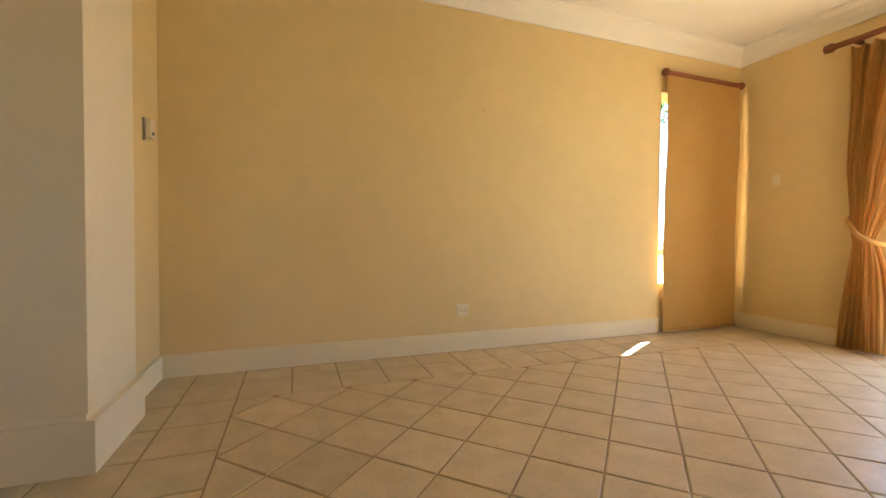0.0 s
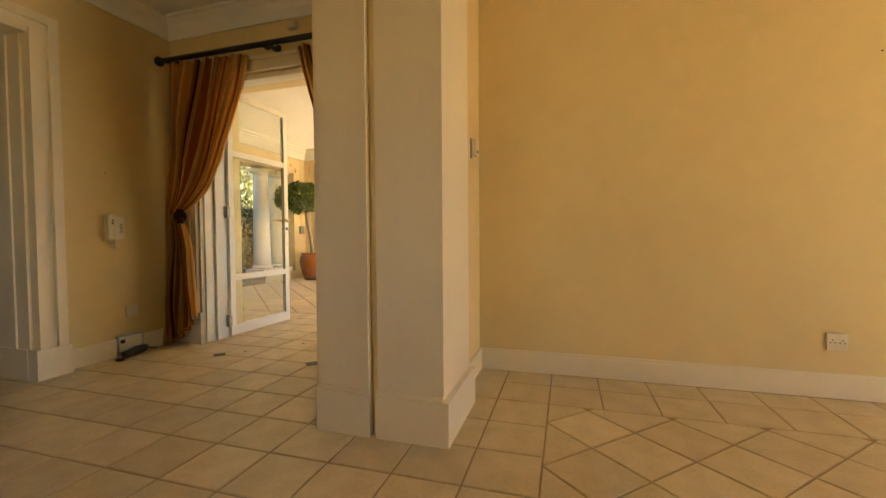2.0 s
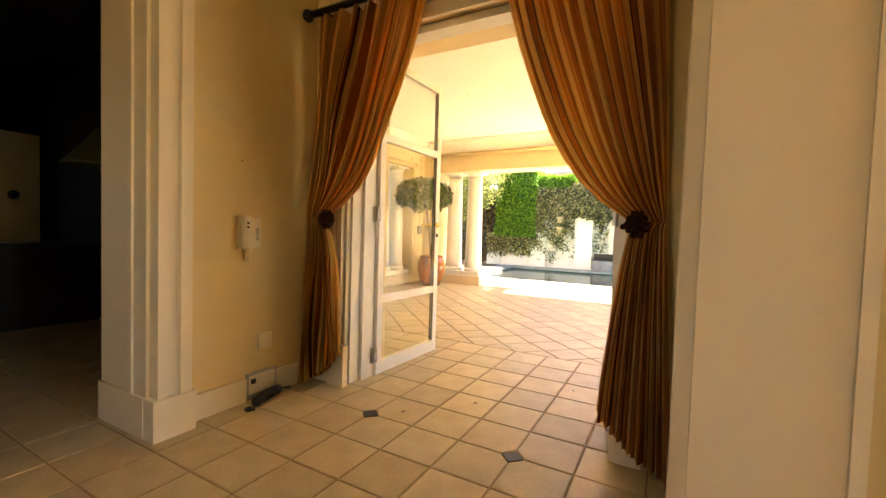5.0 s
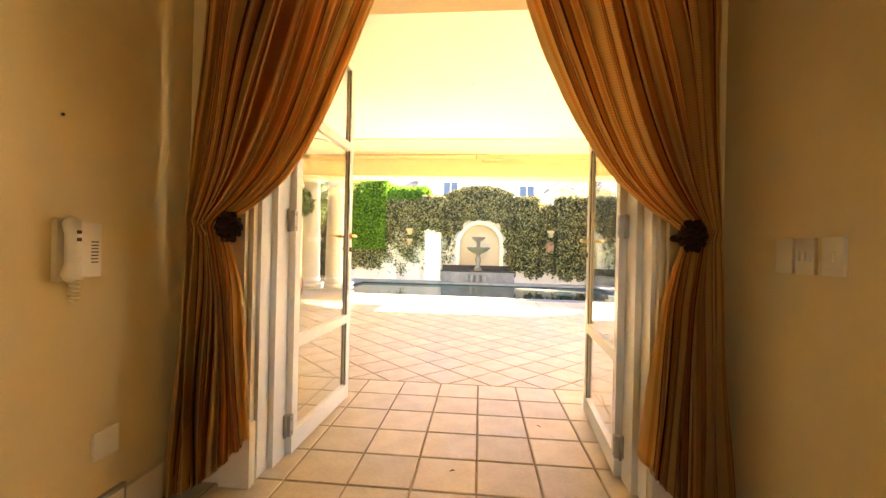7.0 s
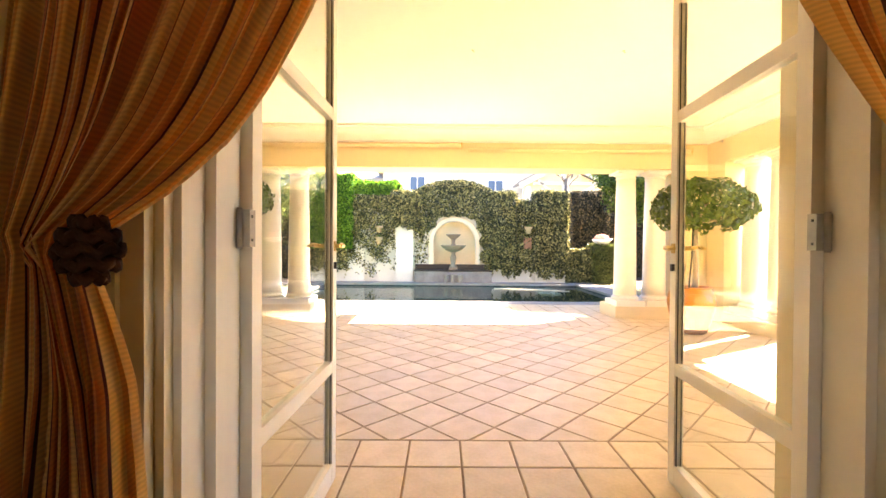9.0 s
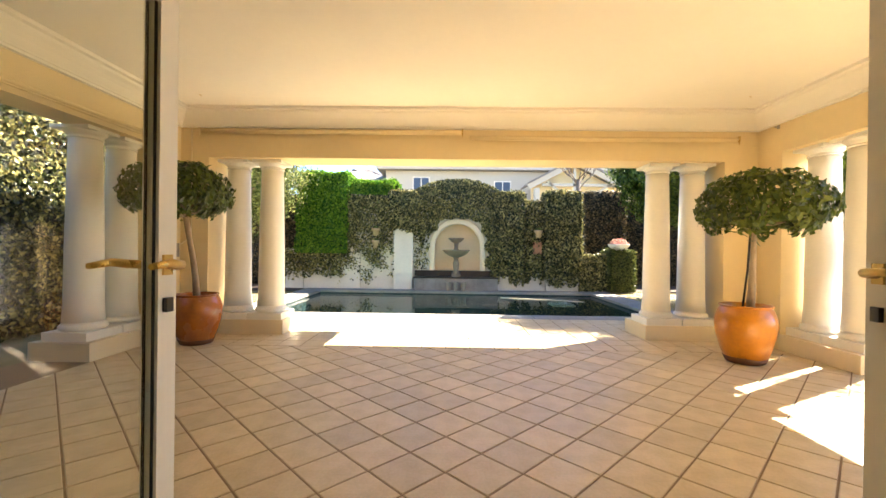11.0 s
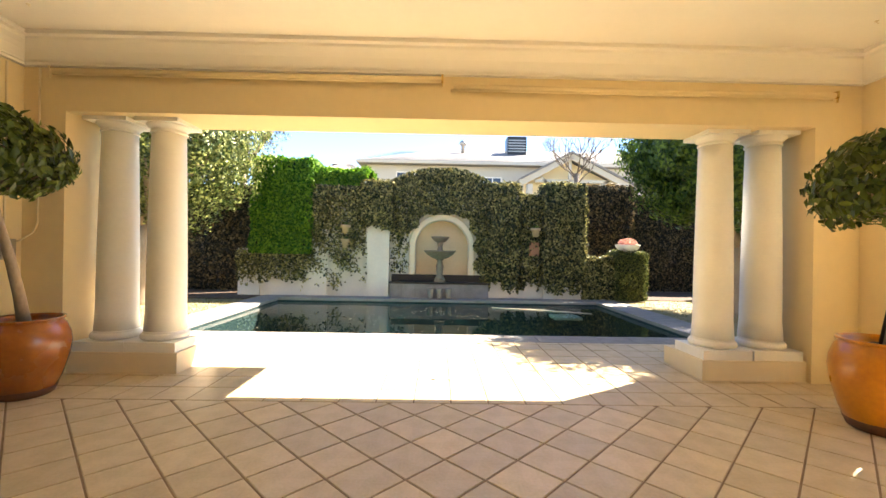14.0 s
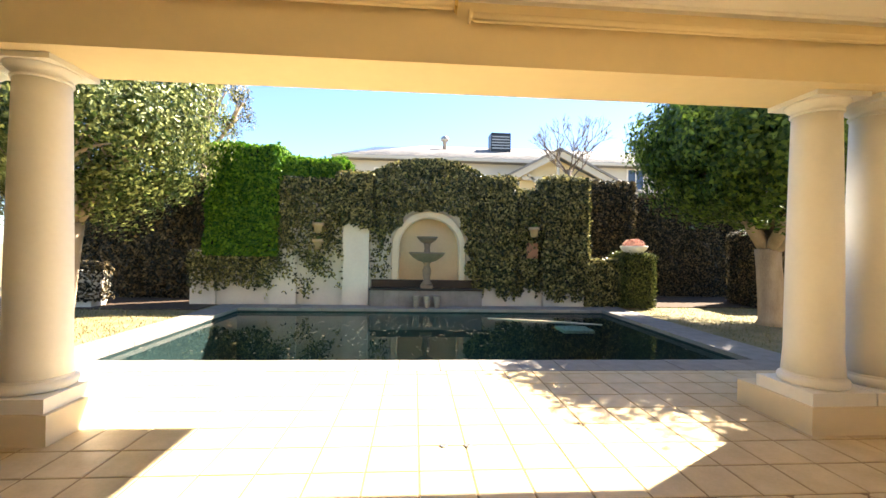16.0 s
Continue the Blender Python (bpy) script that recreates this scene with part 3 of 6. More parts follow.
def rosette(bm, c, r, n=5):
    """A braided knob: rings of rounded strands."""
    cx, cy, cz = c
    for j in range(n):
        zz = cz + r * (j - (n - 1) / 2) * 0.52
        rr = r * math.cos((j - (n - 1) / 2) * 0.55)
        pts = [(cx + rr * math.cos(a) * 1.0, cy + rr * math.sin(a) * 0.9, zz + 0.16 * r * math.sin(a * 7 + j * 1.6)) for a in [2 * math.pi * k / 28 for k in range(29)]]
        tube(bm, pts, r * 0.24, 6)
    lathe(bm, [(r * 0.2, cz - r * 0.85), (r * 0.7, cz - r * 0.5), (r * 0.82, cz), (r * 0.7, cz + r * 0.5), (r * 0.2, cz + r * 0.85)], 16, cx, cy)


for s, seed in ((-1, 3), (1, 8)):
    c = thing("curtain", pose(s * 1.115, 3.612 if s < 0 else 3.65, 0), "gold and rust striped curtain tied back beside the garden doors", "curtain", "garden door curtains")
    bm = drape("cloth", E_TAB, O_TAB if s > 0 else O_WIDE, 1.21, 0, 1.6, 13, CURTAIN, seed=seed, amp=0.05, foot=(-0.045, 0.27) if s > 0 else (-0.08, 0.25), hem=(0.012, 0.27))
    for v in bm.verts:
        v.co.x *= -s
        v.co.y *= -1
    part("cloth", bm, CURTAIN, c)
    bm = bmesh.new()
    kx, ky = (0.125, -0.035) if s > 0 else (0.205, -0.075)
    rosette(bm, (-s * kx, ky, 1.21), 0.046)
    tb = part("tieback", bm, TIE, c, "dark brown corded tieback knot")
    bm = bmesh.new()
    tube(bm, [(-s * 0.02, 0.09, 1.23), (-s * 0.06, 0.03, 1.215), (-s * kx, ky, 1.21)], 0.014, 8)
    tube(bm, [(-s * 0.02, 0.09, 1.21), (-s * 0.10, 0.06, 1.20), (-s * 0.19, -0.02, 1.20), (-s * (kx + 0.02), ky, 1.21)], 0.014, 8)
    part("cord", bm, TIE, tb)

rod = thing("curtain_rod", (0, 3.60, 2.645), "black curtain rod with ball finials on brackets", "curtain rod")
bm = bmesh.new()
tube(bm, [(-1.16, 0, 0), (0, 0, 0), (1.16, 0, 0)], 0.024, 16)
part("pole", bm, BLACK, rod)
for s in (-1, 1):
    bm = bmesh.new()
    tube(bm, [(s * 1.15, 0, 0), (s * 1.158, 0, 0), (s * 1.17, 0, 0), (s * 1.185, 0, 0), (s * 1.205, 0, 0), (s * 1.215, 0, 0)], [0.024, 0.03, 0.042, 0.045, 0.034, 0.012], 16)
    part("finial", bm, BLACK, rod)
for x in (-1.05, 0.0, 1.05):
    bm = bmesh.new()
    bx(bm, x - 0.015, x + 0.015, 0.0, 0.165, -0.012, 0.012)
    bx(bm, x - 0.022, x + 0.022, 0.145, 0.165, -0.05, 0.05)
    bx(bm, x - 0.013, x + 0.013, -0.03, 0.03, -0.042, -0.024)
    part("bracket", bm, BLACK, rod, bevel=0.004)

# ---- small fittings of the hall ----


def plate(name, at, w, h, label, category, toggles=0, sockets=0, group=""):
    """A wall plate; local x across, z up, y out of the wall."""
    t = thing(name, at, label, category, group)
    box_part("cover", t, PLASTIC, (-w / 2, w / 2, 0, 0.011, -h / 2, h / 2), bevel=0.004)
    for k in range(toggles):
        x = (k - (toggles - 1) / 2) * 0.022
        box_part("rocker", t, PLASTIC, (x - 0.007, x + 0.007, 0.011, 0.017, -0.016, 0.016), bevel=0.002)
    for k in range(sockets):
        for dx, dz in ((-0.012, 0.0), (0.012, 0.0), (0, 0.016)):
            bm = bmesh.new()
            lathe(bm, [(0.0, 0), (0.0042, 0), (0.0042, 0.002), (0.0, 0.002)], 10)
            part("socket_hole", bm, BLACKPL, t, at=pose(dx + (k - (sockets - 1) / 2) * 0.05, 0.0105, dz - 0.006, -90, 0, 0))
    return t


def on_wall(x, y, z, facing):
    """Pose on a wall; facing: degrees, 0 faces +y, 180 faces -y, -90 faces +x, 90 faces -x."""
    return pose(x, y, z, 0, 0, facing)


ph = thing("intercom_phone", on_wall(-1.26, 3.20, 1.0, -90), "ivory wall intercom handset on its cradle", "intercom")
box_part("cradle", ph, PLASTIC, (-0.070, 0.018, 0, 0.035, 0.01, 0.20), bevel=0.010)
box_part("backplate", ph, PLASTIC, (-0.02, 0.075, 0, 0.02, 0.0, 0.21), bevel=0.006)
bm = bmesh.new()
tube(bm, [(0.05, 0.035, 0.21), (0.05, 0.045, 0.20), (0.05, 0.052, 0.16), (0.05, 0.052, 0.06), (0.05, 0.045, 0.02), (0.05, 0.035, 0.005)], [0.014, 0.027, 0.023, 0.022, 0.027, 0.015], 12)
hs = part("handset", bm, PLASTIC, ph)
bm = bmesh.new()
for k in range(7):
    bx(bm, -0.058, -0.032, 0.035, 0.0365, 0.06 + k * 0.012, 0.064 + k * 0.012)
part("speaker_slot", bm, BLACKPL, ph)
bm = bmesh.new()
for z in (0.165, 0.19):
    bx(bm, 0.043, 0.057, 0.070, 0.0765, z - 0.03, z - 0.018)
part("button", bm, BLACKPL, ph)
bm = bmesh.new()
tube(bm, [(0.015 + 0.016 * math.cos(a), 0.022 + 0.012 * math.sin(a), 0.012 - 0.0020 * k) for k, a in enumerate([k * 0.9 for k in range(44)])], 0.0035, 5)
part("coiled_cord", bm, PLASTIC, ph)

plate("blank_plate", on_wall(-1.26, 3.335, 0.375, -90), 0.105, 0.105, "ivory blank cover plate on the wall", "wall plate")
wp = thing("cable_box", on_wall(-1.26, 3.305, 0.012, -90), "grey open cable outlet low in the wall", "cable outlet")
box_part("frame", wp, STEEL, (-0.115, 0.11, 0.0, 0.018, 0.0, 0.165), "scuffed grey frame", 0.006)
box_part("insert", wp, PLASTIC, (-0.10, 0.095, 0.018, 0.022, 0.03, 0.15), bevel=0.002)
box_part("knob", wp, BLACKPL, (0.055, 0.085, 0.022, 0.034, 0.10, 0.13), bevel=0.005)
tp = thing("telephone", pose(-1.14, 3.27, 0.0, 0, 0, 104), "black telephone handset lying on the floor tiles", "telephone")
bm = bmesh.new()
tube(bm, [(-0.12, 0, 0.022), (-0.105, 0, 0.035), (-0.07, 0, 0.05), (0, 0, 0.062), (0.07, 0, 0.055), (0.10, 0, 0.045), (0.12, 0, 0.026)], [0.018, 0.034, 0.026, 0.022, 0.026, 0.036, 0.02], 14)
part("handset", bm, BLACKPL, tp)
bm = bmesh.new()
bx(bm, -0.05, 0.11, 0.015, 0.06, 0.0, 0.04)
part("base", bm, BLACKPL, tp, bevel=0.012)
bm = bmesh.new()
tube(bm, [(-0.12, 0.0, 0.02), (-0.15, -0.02, 0.012), (-0.175, 0.0, 0.011), (-0.165, 0.03, 0.011), (-0.14, 0.03, 0.011), (-0.135, 0.01, 0.012)], 0.009, 8)
part("cord", bm, BLACKPL, tp)
bm = bmesh.new()
for k in range(3):
    tube(bm, [(0.10, 0.02, 0.03 + 0.01 * k), (0.16, 0.0 + 0.02 * k, 0.04 - 0.008 * k), (0.24, 0.03 - 0.02 * k, 0.008), (0.33, 0.06 + 0.015 * k, 0.006)], 0.003, 5)
part("wire", bm, BLACKPL, tp, "thin dark wires")
for y, tg in ((3.392, 0), (3.302, 3), (3.198, 1)):
    plate("light_switch", on_wall(1.19, y, 1.14, 90), 0.075, 0.115, "ivory wall switch plate in the hall", "switch", toggles=tg, group="hall switches")
dv = thing("wall_sensor", on_wall(1.785, 3.53, 1.63, -90), "small white wall sensor box on the wall end", "sensor")
box_part("body", dv, PLASTIC, (-0.05, 0.04, 0, 0.035, -0.05, 0.06), bevel=0.006)
box_part("bracket", dv, STEEL, (0.04, 0.065, 0, 0.012, -0.075, 0.06), bevel=0.003)
box_part("lens", dv, BLACKPL, (-0.03, 0.0, 0.035, 0.038, -0.03, -0.012), bevel=0.001)
plate("light_switch", on_wall(7.38, 3.36, 1.60, 90), 0.075, 0.115, "ivory switch plate on the room wall", "switch", toggles=1)
plate("wall_socket", on_wall(4.016, YI, 0.35, 180), 0.105, 0.105, "ivory double wall socket above the skirting", "socket", sockets=2)
sn = thing("motion_sensor", on_wall(0.16, YI, 2.84, 180), "small white sensor high on the hall wall", "sensor")
box_part("body", sn, PLASTIC, (-0.04, 0.04, 0, 0.045, -0.03, 0.03), bevel=0.012)
for x, y, z, fc in ((4.2, YI, 2.087, 180), (-1.26, 3.15, 1.56, -90)):
    sc = thing("wall_hook", on_wall(x, y, z, fc), "small dark screw in the painted wall", "screw")
    bm = bmesh.new()
    tube(bm, [(0, 0, 0), (0, 0.006, 0), (0, 0.010, 0.001)], [0.003, 0.005, 0.003], 8)
    part("head", bm, BLACK, sc)

# ---- room: blind, rods, curtain ----
bl = thing("window_blind", (6.755, 3.70, 0), "ochre cloth blind pulled down over a tall narrow window", "blind")
bm = bmesh.new()
for i in range(24):
    z0, z1 = 0.035 + i * 0.1095, 0.035 + (i + 1) * 0.1095
    o = lambda z: 0.006 * math.sin(z * 2.3) + 0.003 * math.sin(z * 9)
    w = lambda z: 0.008 * math.sin(z * 3.1 + 1)
    vs = [bm.verts.new((x + w(z), o(z) + y, z)) for z in (z0, z1) for x in (-0.525, 0.525) for y in (0, 0.004)]
    for f in ((0, 2, 6, 4), (1, 5, 7, 3), (0, 4, 5, 1), (2, 3, 7, 6)):
        bm.faces.new([vs[k] for k in f])
bmesh.ops.remove_doubles(bm, verts=bm.verts[:], dist=1e-5)
part("cloth", bm, BLIND, bl)
box_part("hem_bar", bl, BLIND, (-0.53, 0.53, -0.012, 0.012, 0.02, 0.045), bevel=0.005)
bm = bmesh.new()
tube(bm, [(-0.575, 0, 2.675), (-0.57, 0, 2.675), (-0.545, 0, 2.675), (-0.52, 0, 2.675), (0, 0, 2.675), (0.52, 0, 2.675), (0.545, 0, 2.675), (0.57, 0, 2.675), (0.575, 0, 2.675)], [0.01, 0.036, 0.042, 0.026, 0.026, 0.026, 0.042, 0.036, 0.01], 14)
part("pole", bm, WOOD, bl, "red-brown turned wooden pole")
strip("window_sill_room", [(6.19, 7.2, YI, YI + 0.05, 0.50, 0.515)], label="white window sill behind the blind", category="trim", bevel=0.0)
rc = thing("curtain", pose(7.27, 2.75, 0, 0, 0, -90), "plain gold curtain tied back at the room window", "curtain")
bm = drape("cloth", lerp_table([(0.97, 0.26), (1.2, 0.34), (1.6, 0.46), (2.1, 0.62), (2.66, 0.75)]), lerp_table([(0, 0.07), (0.97, 0.07), (1.6, 0.03), (2.66, 0.02)]), 0.97, 0, 1.4, 9, GOLDCLOTH, amp=0.04, hem=(0.012, 0.03), top=2.66, seed=5, foot=(-0.03, 0.40))
for v in bm.verts:
    v.co.y *= -1
part("cloth", bm, GOLDCLOTH, rc)
bm = bmesh.new()
tube(bm, [(0.05, 0.06, 1.22), (0.06, -0.06, 1.15), (0.16, -0.11, 1.02), (0.28, -0.10, 0.95), (0.34, 0.0, 0.93)], 0.018, 8)
part("tieback", bm, GOLDCLOTH, rc, "twisted gold cord tieback")
rr_ = thing("curtain_rod", (7.24, 1.25, 2.72), "red-brown wooden curtain pole at the room window", "curtain rod")
bm = bmesh.new()
tube(bm, [(0, -1.66, 0), (0, -1.65, 0), (0, -1.60, 0), (0, -1.57, 0), (0, 0, 0), (0, 1.57, 0), (0, 1.60, 0), (0, 1.65, 0), (0, 1.66, 0)], [0.01, 0.036, 0.042, 0.026, 0.026, 0.026, 0.042, 0.036, 0.01], 14)
part("pole", bm, WOOD, rr_)
for y in (-1.45, 1.45):
    box_part("bracket", rr_, WOOD, (0, 0.14, y - 0.015, y + 0.015, -0.014, 0.014))
struct("window_1", [(7.50, 7.55, 0.95, 1.0, 0, 2.5), (7.50, 7.55, 2.4, 2.45, 0, 2.5), (7.50, 7.55, 1.675, 1.725, 0, 2.5), (7.50, 7.55, 1.0, 2.4, 2.44, 2.5), (7.50, 7.55, 1.0, 2.4, 0.0, 0.07)], ALU, "white framed garden window of the room", "window")

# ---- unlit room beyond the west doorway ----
struct("wall_dark_room_window", [(-7.0, -6.8, -4, 1.9, 0, 3.4), (-7.0, -6.8, 2.96, YO, 0, 3.4), (-7.0, -6.8, 1.9, 2.96, 0, 1.08), (-7.0, -6.8, 1.9, 2.96, 2.42, 3.4)], UNLITP, "near-black wall with a window, the unlit room's gloom in its colour")
wb = [(-6.93, -6.88, y - 0.025, y + 0.025, 1.08, 2.42) for y in (1.92, 2.42, 2.93)] + [(-6.93, -6.88, 1.9, 2.96, z - 0.035, z + 0.035) for z in (1.10, 1.60, 2.02, 2.40)]
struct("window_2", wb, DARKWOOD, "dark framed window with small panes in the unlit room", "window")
for x, y, z, r in ((-4.0, 2.2, 2.25, 0.19), (-3.0, 3.10, 1.60, 0.26)):
    pl = thing("pendant_lamp", (x, y, z), "unlit pendant lamp with a pale green cone shade", "lamp", "pendant lamps")
    bm = bmesh.new()
    lathe(bm, [(r, 0), (r * 0.95, 0.02), (r * 0.5, 0.16), (0.05, 0.28), (0.04, 0.30)], 24)
    part("shade", bm, SHADE, pl)
    bm = bmesh.new()
    tube(bm, [(0, 0, 0.28), (0, 0, CEILH - z)], 0.006, 6)
    part("cord", bm, BLACK, pl)
dr = thing("cupboard", (-6.79, 3.50, 0), "tall pale cupboard in the unlit room", "cupboard")
box_part("body", dr, PLASTIC, (0, 0.28, -0.25, 0.27, 0, 2.30), bevel=0.01)
box_part("door", dr, PLASTIC, (0.281, 0.30, -0.24, 0.22, 0.1, 2.26), bevel=0.006)
bm = bmesh.new()
lathe(bm, [(0.0, 0.0), (0.05, 0.0), (0.06, 0.02), (0.04, 0.05), (0.0, 0.055)], 16)
part("knob", bm, BLACKPL, dr, "round black knob", at=pose(0.30, 0.0, 1.47, 0, 90, 0))
ct = thing("kitchen_counter", (-5.3, 1.7, 0), "dark wooden counter in the unlit room", "counter")
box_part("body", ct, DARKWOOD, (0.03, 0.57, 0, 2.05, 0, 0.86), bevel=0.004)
box_part("worktop", ct, BLACK, (0, 0.6, -0.02, 2.08, 0.86, 0.90), "black worktop", 0.006)

# ---- columns of the terrace ----


def column(x, y, z0, top, label="white painted round plaster column"):
    c = thing("column", (x, y, z0), label, "column", "terrace columns")
    h = top - z0
    box_part("plinth", c, COLUMN, (-0.248, 0.248, -0.248, 0.248, 0.0, 0.095), bevel=0.008)
    bm = bmesh.new()
    lathe(bm, [(0.19, 0.095)] + [(0.195 + 0.03 * math.sin(a), 0.095 + 0.035 - 0.035 * math.cos(a)) for a in [k * math.pi / 8 for k in range(9)]] + [(0.197, 0.17), (0.19, 0.185)], 36)
    part("base", bm, COLUMN, c)
    bm = bmesh.new()
    n = 12
    lathe(bm, [(0.197 - 0.008 * min(1, k), 0.185 + 0.0) if k == 0 else (0.185 - 0.030 * (k / n) ** 1.6, 0.20 + (h - 0.33) * k / n) for k in range(n + 1)], 40)
    part("shaft", bm, COLUMN, c)
    bm = bmesh.new()
    z = h - 0.13
    lathe(bm, [(0.155, z), (0.168, z + 0.004), (0.168, z + 0.018), (0.158, z + 0.024), (0.160, z + 0.045), (0.175, z + 0.052), (0.195, z + 0.070), (0.203, z + 0.085), (0.203, z + 0.09)], 36)
    bx(bm, -0.215, 0.215, -0.215, 0.215, z + 0.09, h - 0.001)
    part("capital", bm, COLUMN, c)
    return c


for x in (-3.29, -2.787, 2.945, 3.455):
    column(x, 10.02, 0.201, BEAMZ)
for x in (PL - 0.32, PR + 0.32):
    for y in (9.03, 8.52):
        column(x, y, 0.201, BEAMS)


def kerb(name, dims, label):
    t = thing(name, (dims[0], dims[2], 0), label, "pedestal", "column pedestals")
    w, d, h = dims[1] - dims[0], dims[3] - dims[2], dims[4]
    box_part("body", t, CREAM, (0, w, 0, d, 0, h), bevel=0.012)
    return t


kerb("pedestal", (-3.568, -2.505, 9.75, 10.44, 0.20), "cream plastered pedestal under a pair of columns")
kerb("pedestal", (2.672, 3.718, 9.75, 10.44, 0.20), "cream plastered pedestal under a pair of columns")
kerb("pedestal", (PL - 0.65, PL + 0.02, 8.21, 9.277, 0.20), "cream plastered side pedestal under a pair of columns")
kerb("pedestal", (PR - 0.02, PR + 0.65, 8.21, 9.277, 0.20), "cream plastered side pedestal under a pair of columns")

# ---- rolled sun blinds, conduits and small ceiling fittings ----


def roller(name, at, length, label):
    """A rolled blind tube with a bottom bar and end brackets; local x along it, y out of the wall."""
    t = thing(name, at, label, "blind", "rolled terrace blinds")
    bm = bmesh.new()
    tube(bm, [(0.02, 0.045, 0), (length / 2, 0.045, -0.006), (length - 0.02, 0.045, 0)], 0.026, 12)
    part("roll", bm, PATIO, t)
    bm = bmesh.new()
    tube(bm, [(0.03, 0.05, -0.032), (length - 0.03, 0.05, -0.034)], 0.010, 8)
    part("bottom_bar", bm, PATIO, t)
    for x in (0.0, length - 0.02):
        bm = bmesh.new()
        bx(bm, x, x + 0.02, 0, 0.075, -0.03, 0.035)
        bx(bm, x + 0.006, x + 0.014, 0.055, 0.07, -0.075, -0.03)
        part("bracket", bm, BRASS if x == 0 else PATIO, t, bevel=0.003)
    return t


roller("sun_blind", pose(0.05, PF, 2.895, 0, 0, 180), 3.73, "cream rolled-up sun blind along the front beam")
roller("sun_blind", pose(3.885, PF, 2.825, 0, 0, 180), 3.76, "cream rolled-up sun blind along the front beam")
roller("sun_blind", pose(PL, 9.29, 2.66, 0, 0, -90), 4.2, "cream rolled-up sun blind along the side beam")
hr = thing("blind_bracket", on_wall(PR, 9.345, 2.915, 90), "small bent metal blind bracket on the side beam", "bracket")
box_part("plate", hr, STEEL, (-0.02, 0.02, 0, 0.006, -0.03, 0.02), bevel=0.002)
box_part("arm", hr, STEEL, (-0.008, 0.008, 0.006, 0.05, -0.012, 0.0), bevel=0.002)
cd = thing("cable_conduit", (PL + 0.012, 9.53, 0), "painted cable conduits dropping to a grey junction box", "conduit")
bm = bmesh.new()
tube(bm, [(0, 0, 2.92), (0, 0, 1.40), (0.0, 0.02, 1.34), (0.0, 0.0, 1.30)], 0.009, 8)
part("pipe", bm, CREAM, cd)
bm = bmesh.new()
tube(bm, [(0.15, 0.158, 2.95), (0.15, 0.158, 1.45), (0.12, 0.152, 1.36), (0.03, 0.12, 1.28), (0.0, 0.03, 1.24)], 0.009, 8)
part("pipe", bm, CREAM, cd)
box_part("junction_box", cd, STEEL, (-0.01, 0.05, -0.07, 0.06, 1.10, 1.29), "grey junction box", 0.008)
sb = thing("side_sensor", on_wall(PL, 9.20, 2.76, -90), "small pale sensor on the terrace side wall", "sensor")
box_part("body", sb, PLASTIC, (-0.05, 0.05, 0, 0.03, -0.02, 0.02), bevel=0.006)
for x, y in ((0.02, 6.93), (-1.55, 6.95), (1.53, 6.92), (-3.31, 9.06), (3.56, 9.0)):
    hk = thing("ceiling_hook", (x, y, PCEIL), "small pale hook in the terrace ceiling", "hook", "ceiling hooks")
    bm = bmesh.new()
    lathe(bm, [(0.0, -0.006), (0.012, -0.005), (0.015, 0.0)], 12)
    tube(bm, [(0, 0, -0.004), (0.003, 0, -0.016), (0.012, 0, -0.02), (0.02, 0, -0.014)], 0.003, 6)
    part("hook", bm, CREAM, hk)
fl = thing("floor_sockets", (0.09, 9.69, 0), "pair of small metal sockets let into the terrace tiles", "floor fitting")
for dx in (-0.08, 0.08):
    bm = bmesh.new()
    lathe(bm, [(0.0, 0.003), (0.012, 0.003), (0.024, 0.007), (0.028, 0.0)], 14, dx, 0)
    part("cap", bm, STEEL, fl)

# ---- leaves ----


def leaves(name, cen, nor, size, material, rs, parent=None, droop=0.0, aspect=0.55, fold=0.18, tags=None):
    """Many small folded leaves as one mesh: centres, outward directions, length; rs: a numpy generator."""
    n = len(cen)
    nor = nor + rs.normal(0, 0.45, (n, 3))
    nor /= np.linalg.norm(nor, axis=1)[:, None] + 1e-9
    r = rs.normal(0, 1, (n, 3))
    r[:, 2] -= droop
    d = r - nor * (r * nor).sum(1)[:, None]
    d /= np.linalg.norm(d, axis=1)[:, None] + 1e-9
    w = np.cross(nor, d)
    s = (size * rs.uniform(0.65, 1.3, n))[:, None]
    v = np.stack([cen - d * s * 0.5, cen + w * s * aspect * 0.5 + nor * s * fold, cen + d * s * 0.5, cen - w * s * aspect * 0.5 + nor * s * fold], 1).reshape(-1, 3)
    q = np.arange(n)[:, None] * 4
    t = np.concatenate([q + np.array([0, 1, 2]), q + np.array([0, 2, 3])], 1).reshape(-1)
    me = bpy.data.meshes.new(name)
    me.vertices.add(n * 4), me.loops.add(n * 6), me.polygons.add(n * 2)
    me.vertices.foreach_set("co", v.ravel())
    me.loops.foreach_set("vertex_index", t)
    me.polygons.foreach_set("loop_start", np.arange(n * 2) * 3)
    me.update(calc_edges=True)
    me.materials.append(material)
    ob = new(name, me)
    if parent is not None:
        ob.parent = parent
    return ob


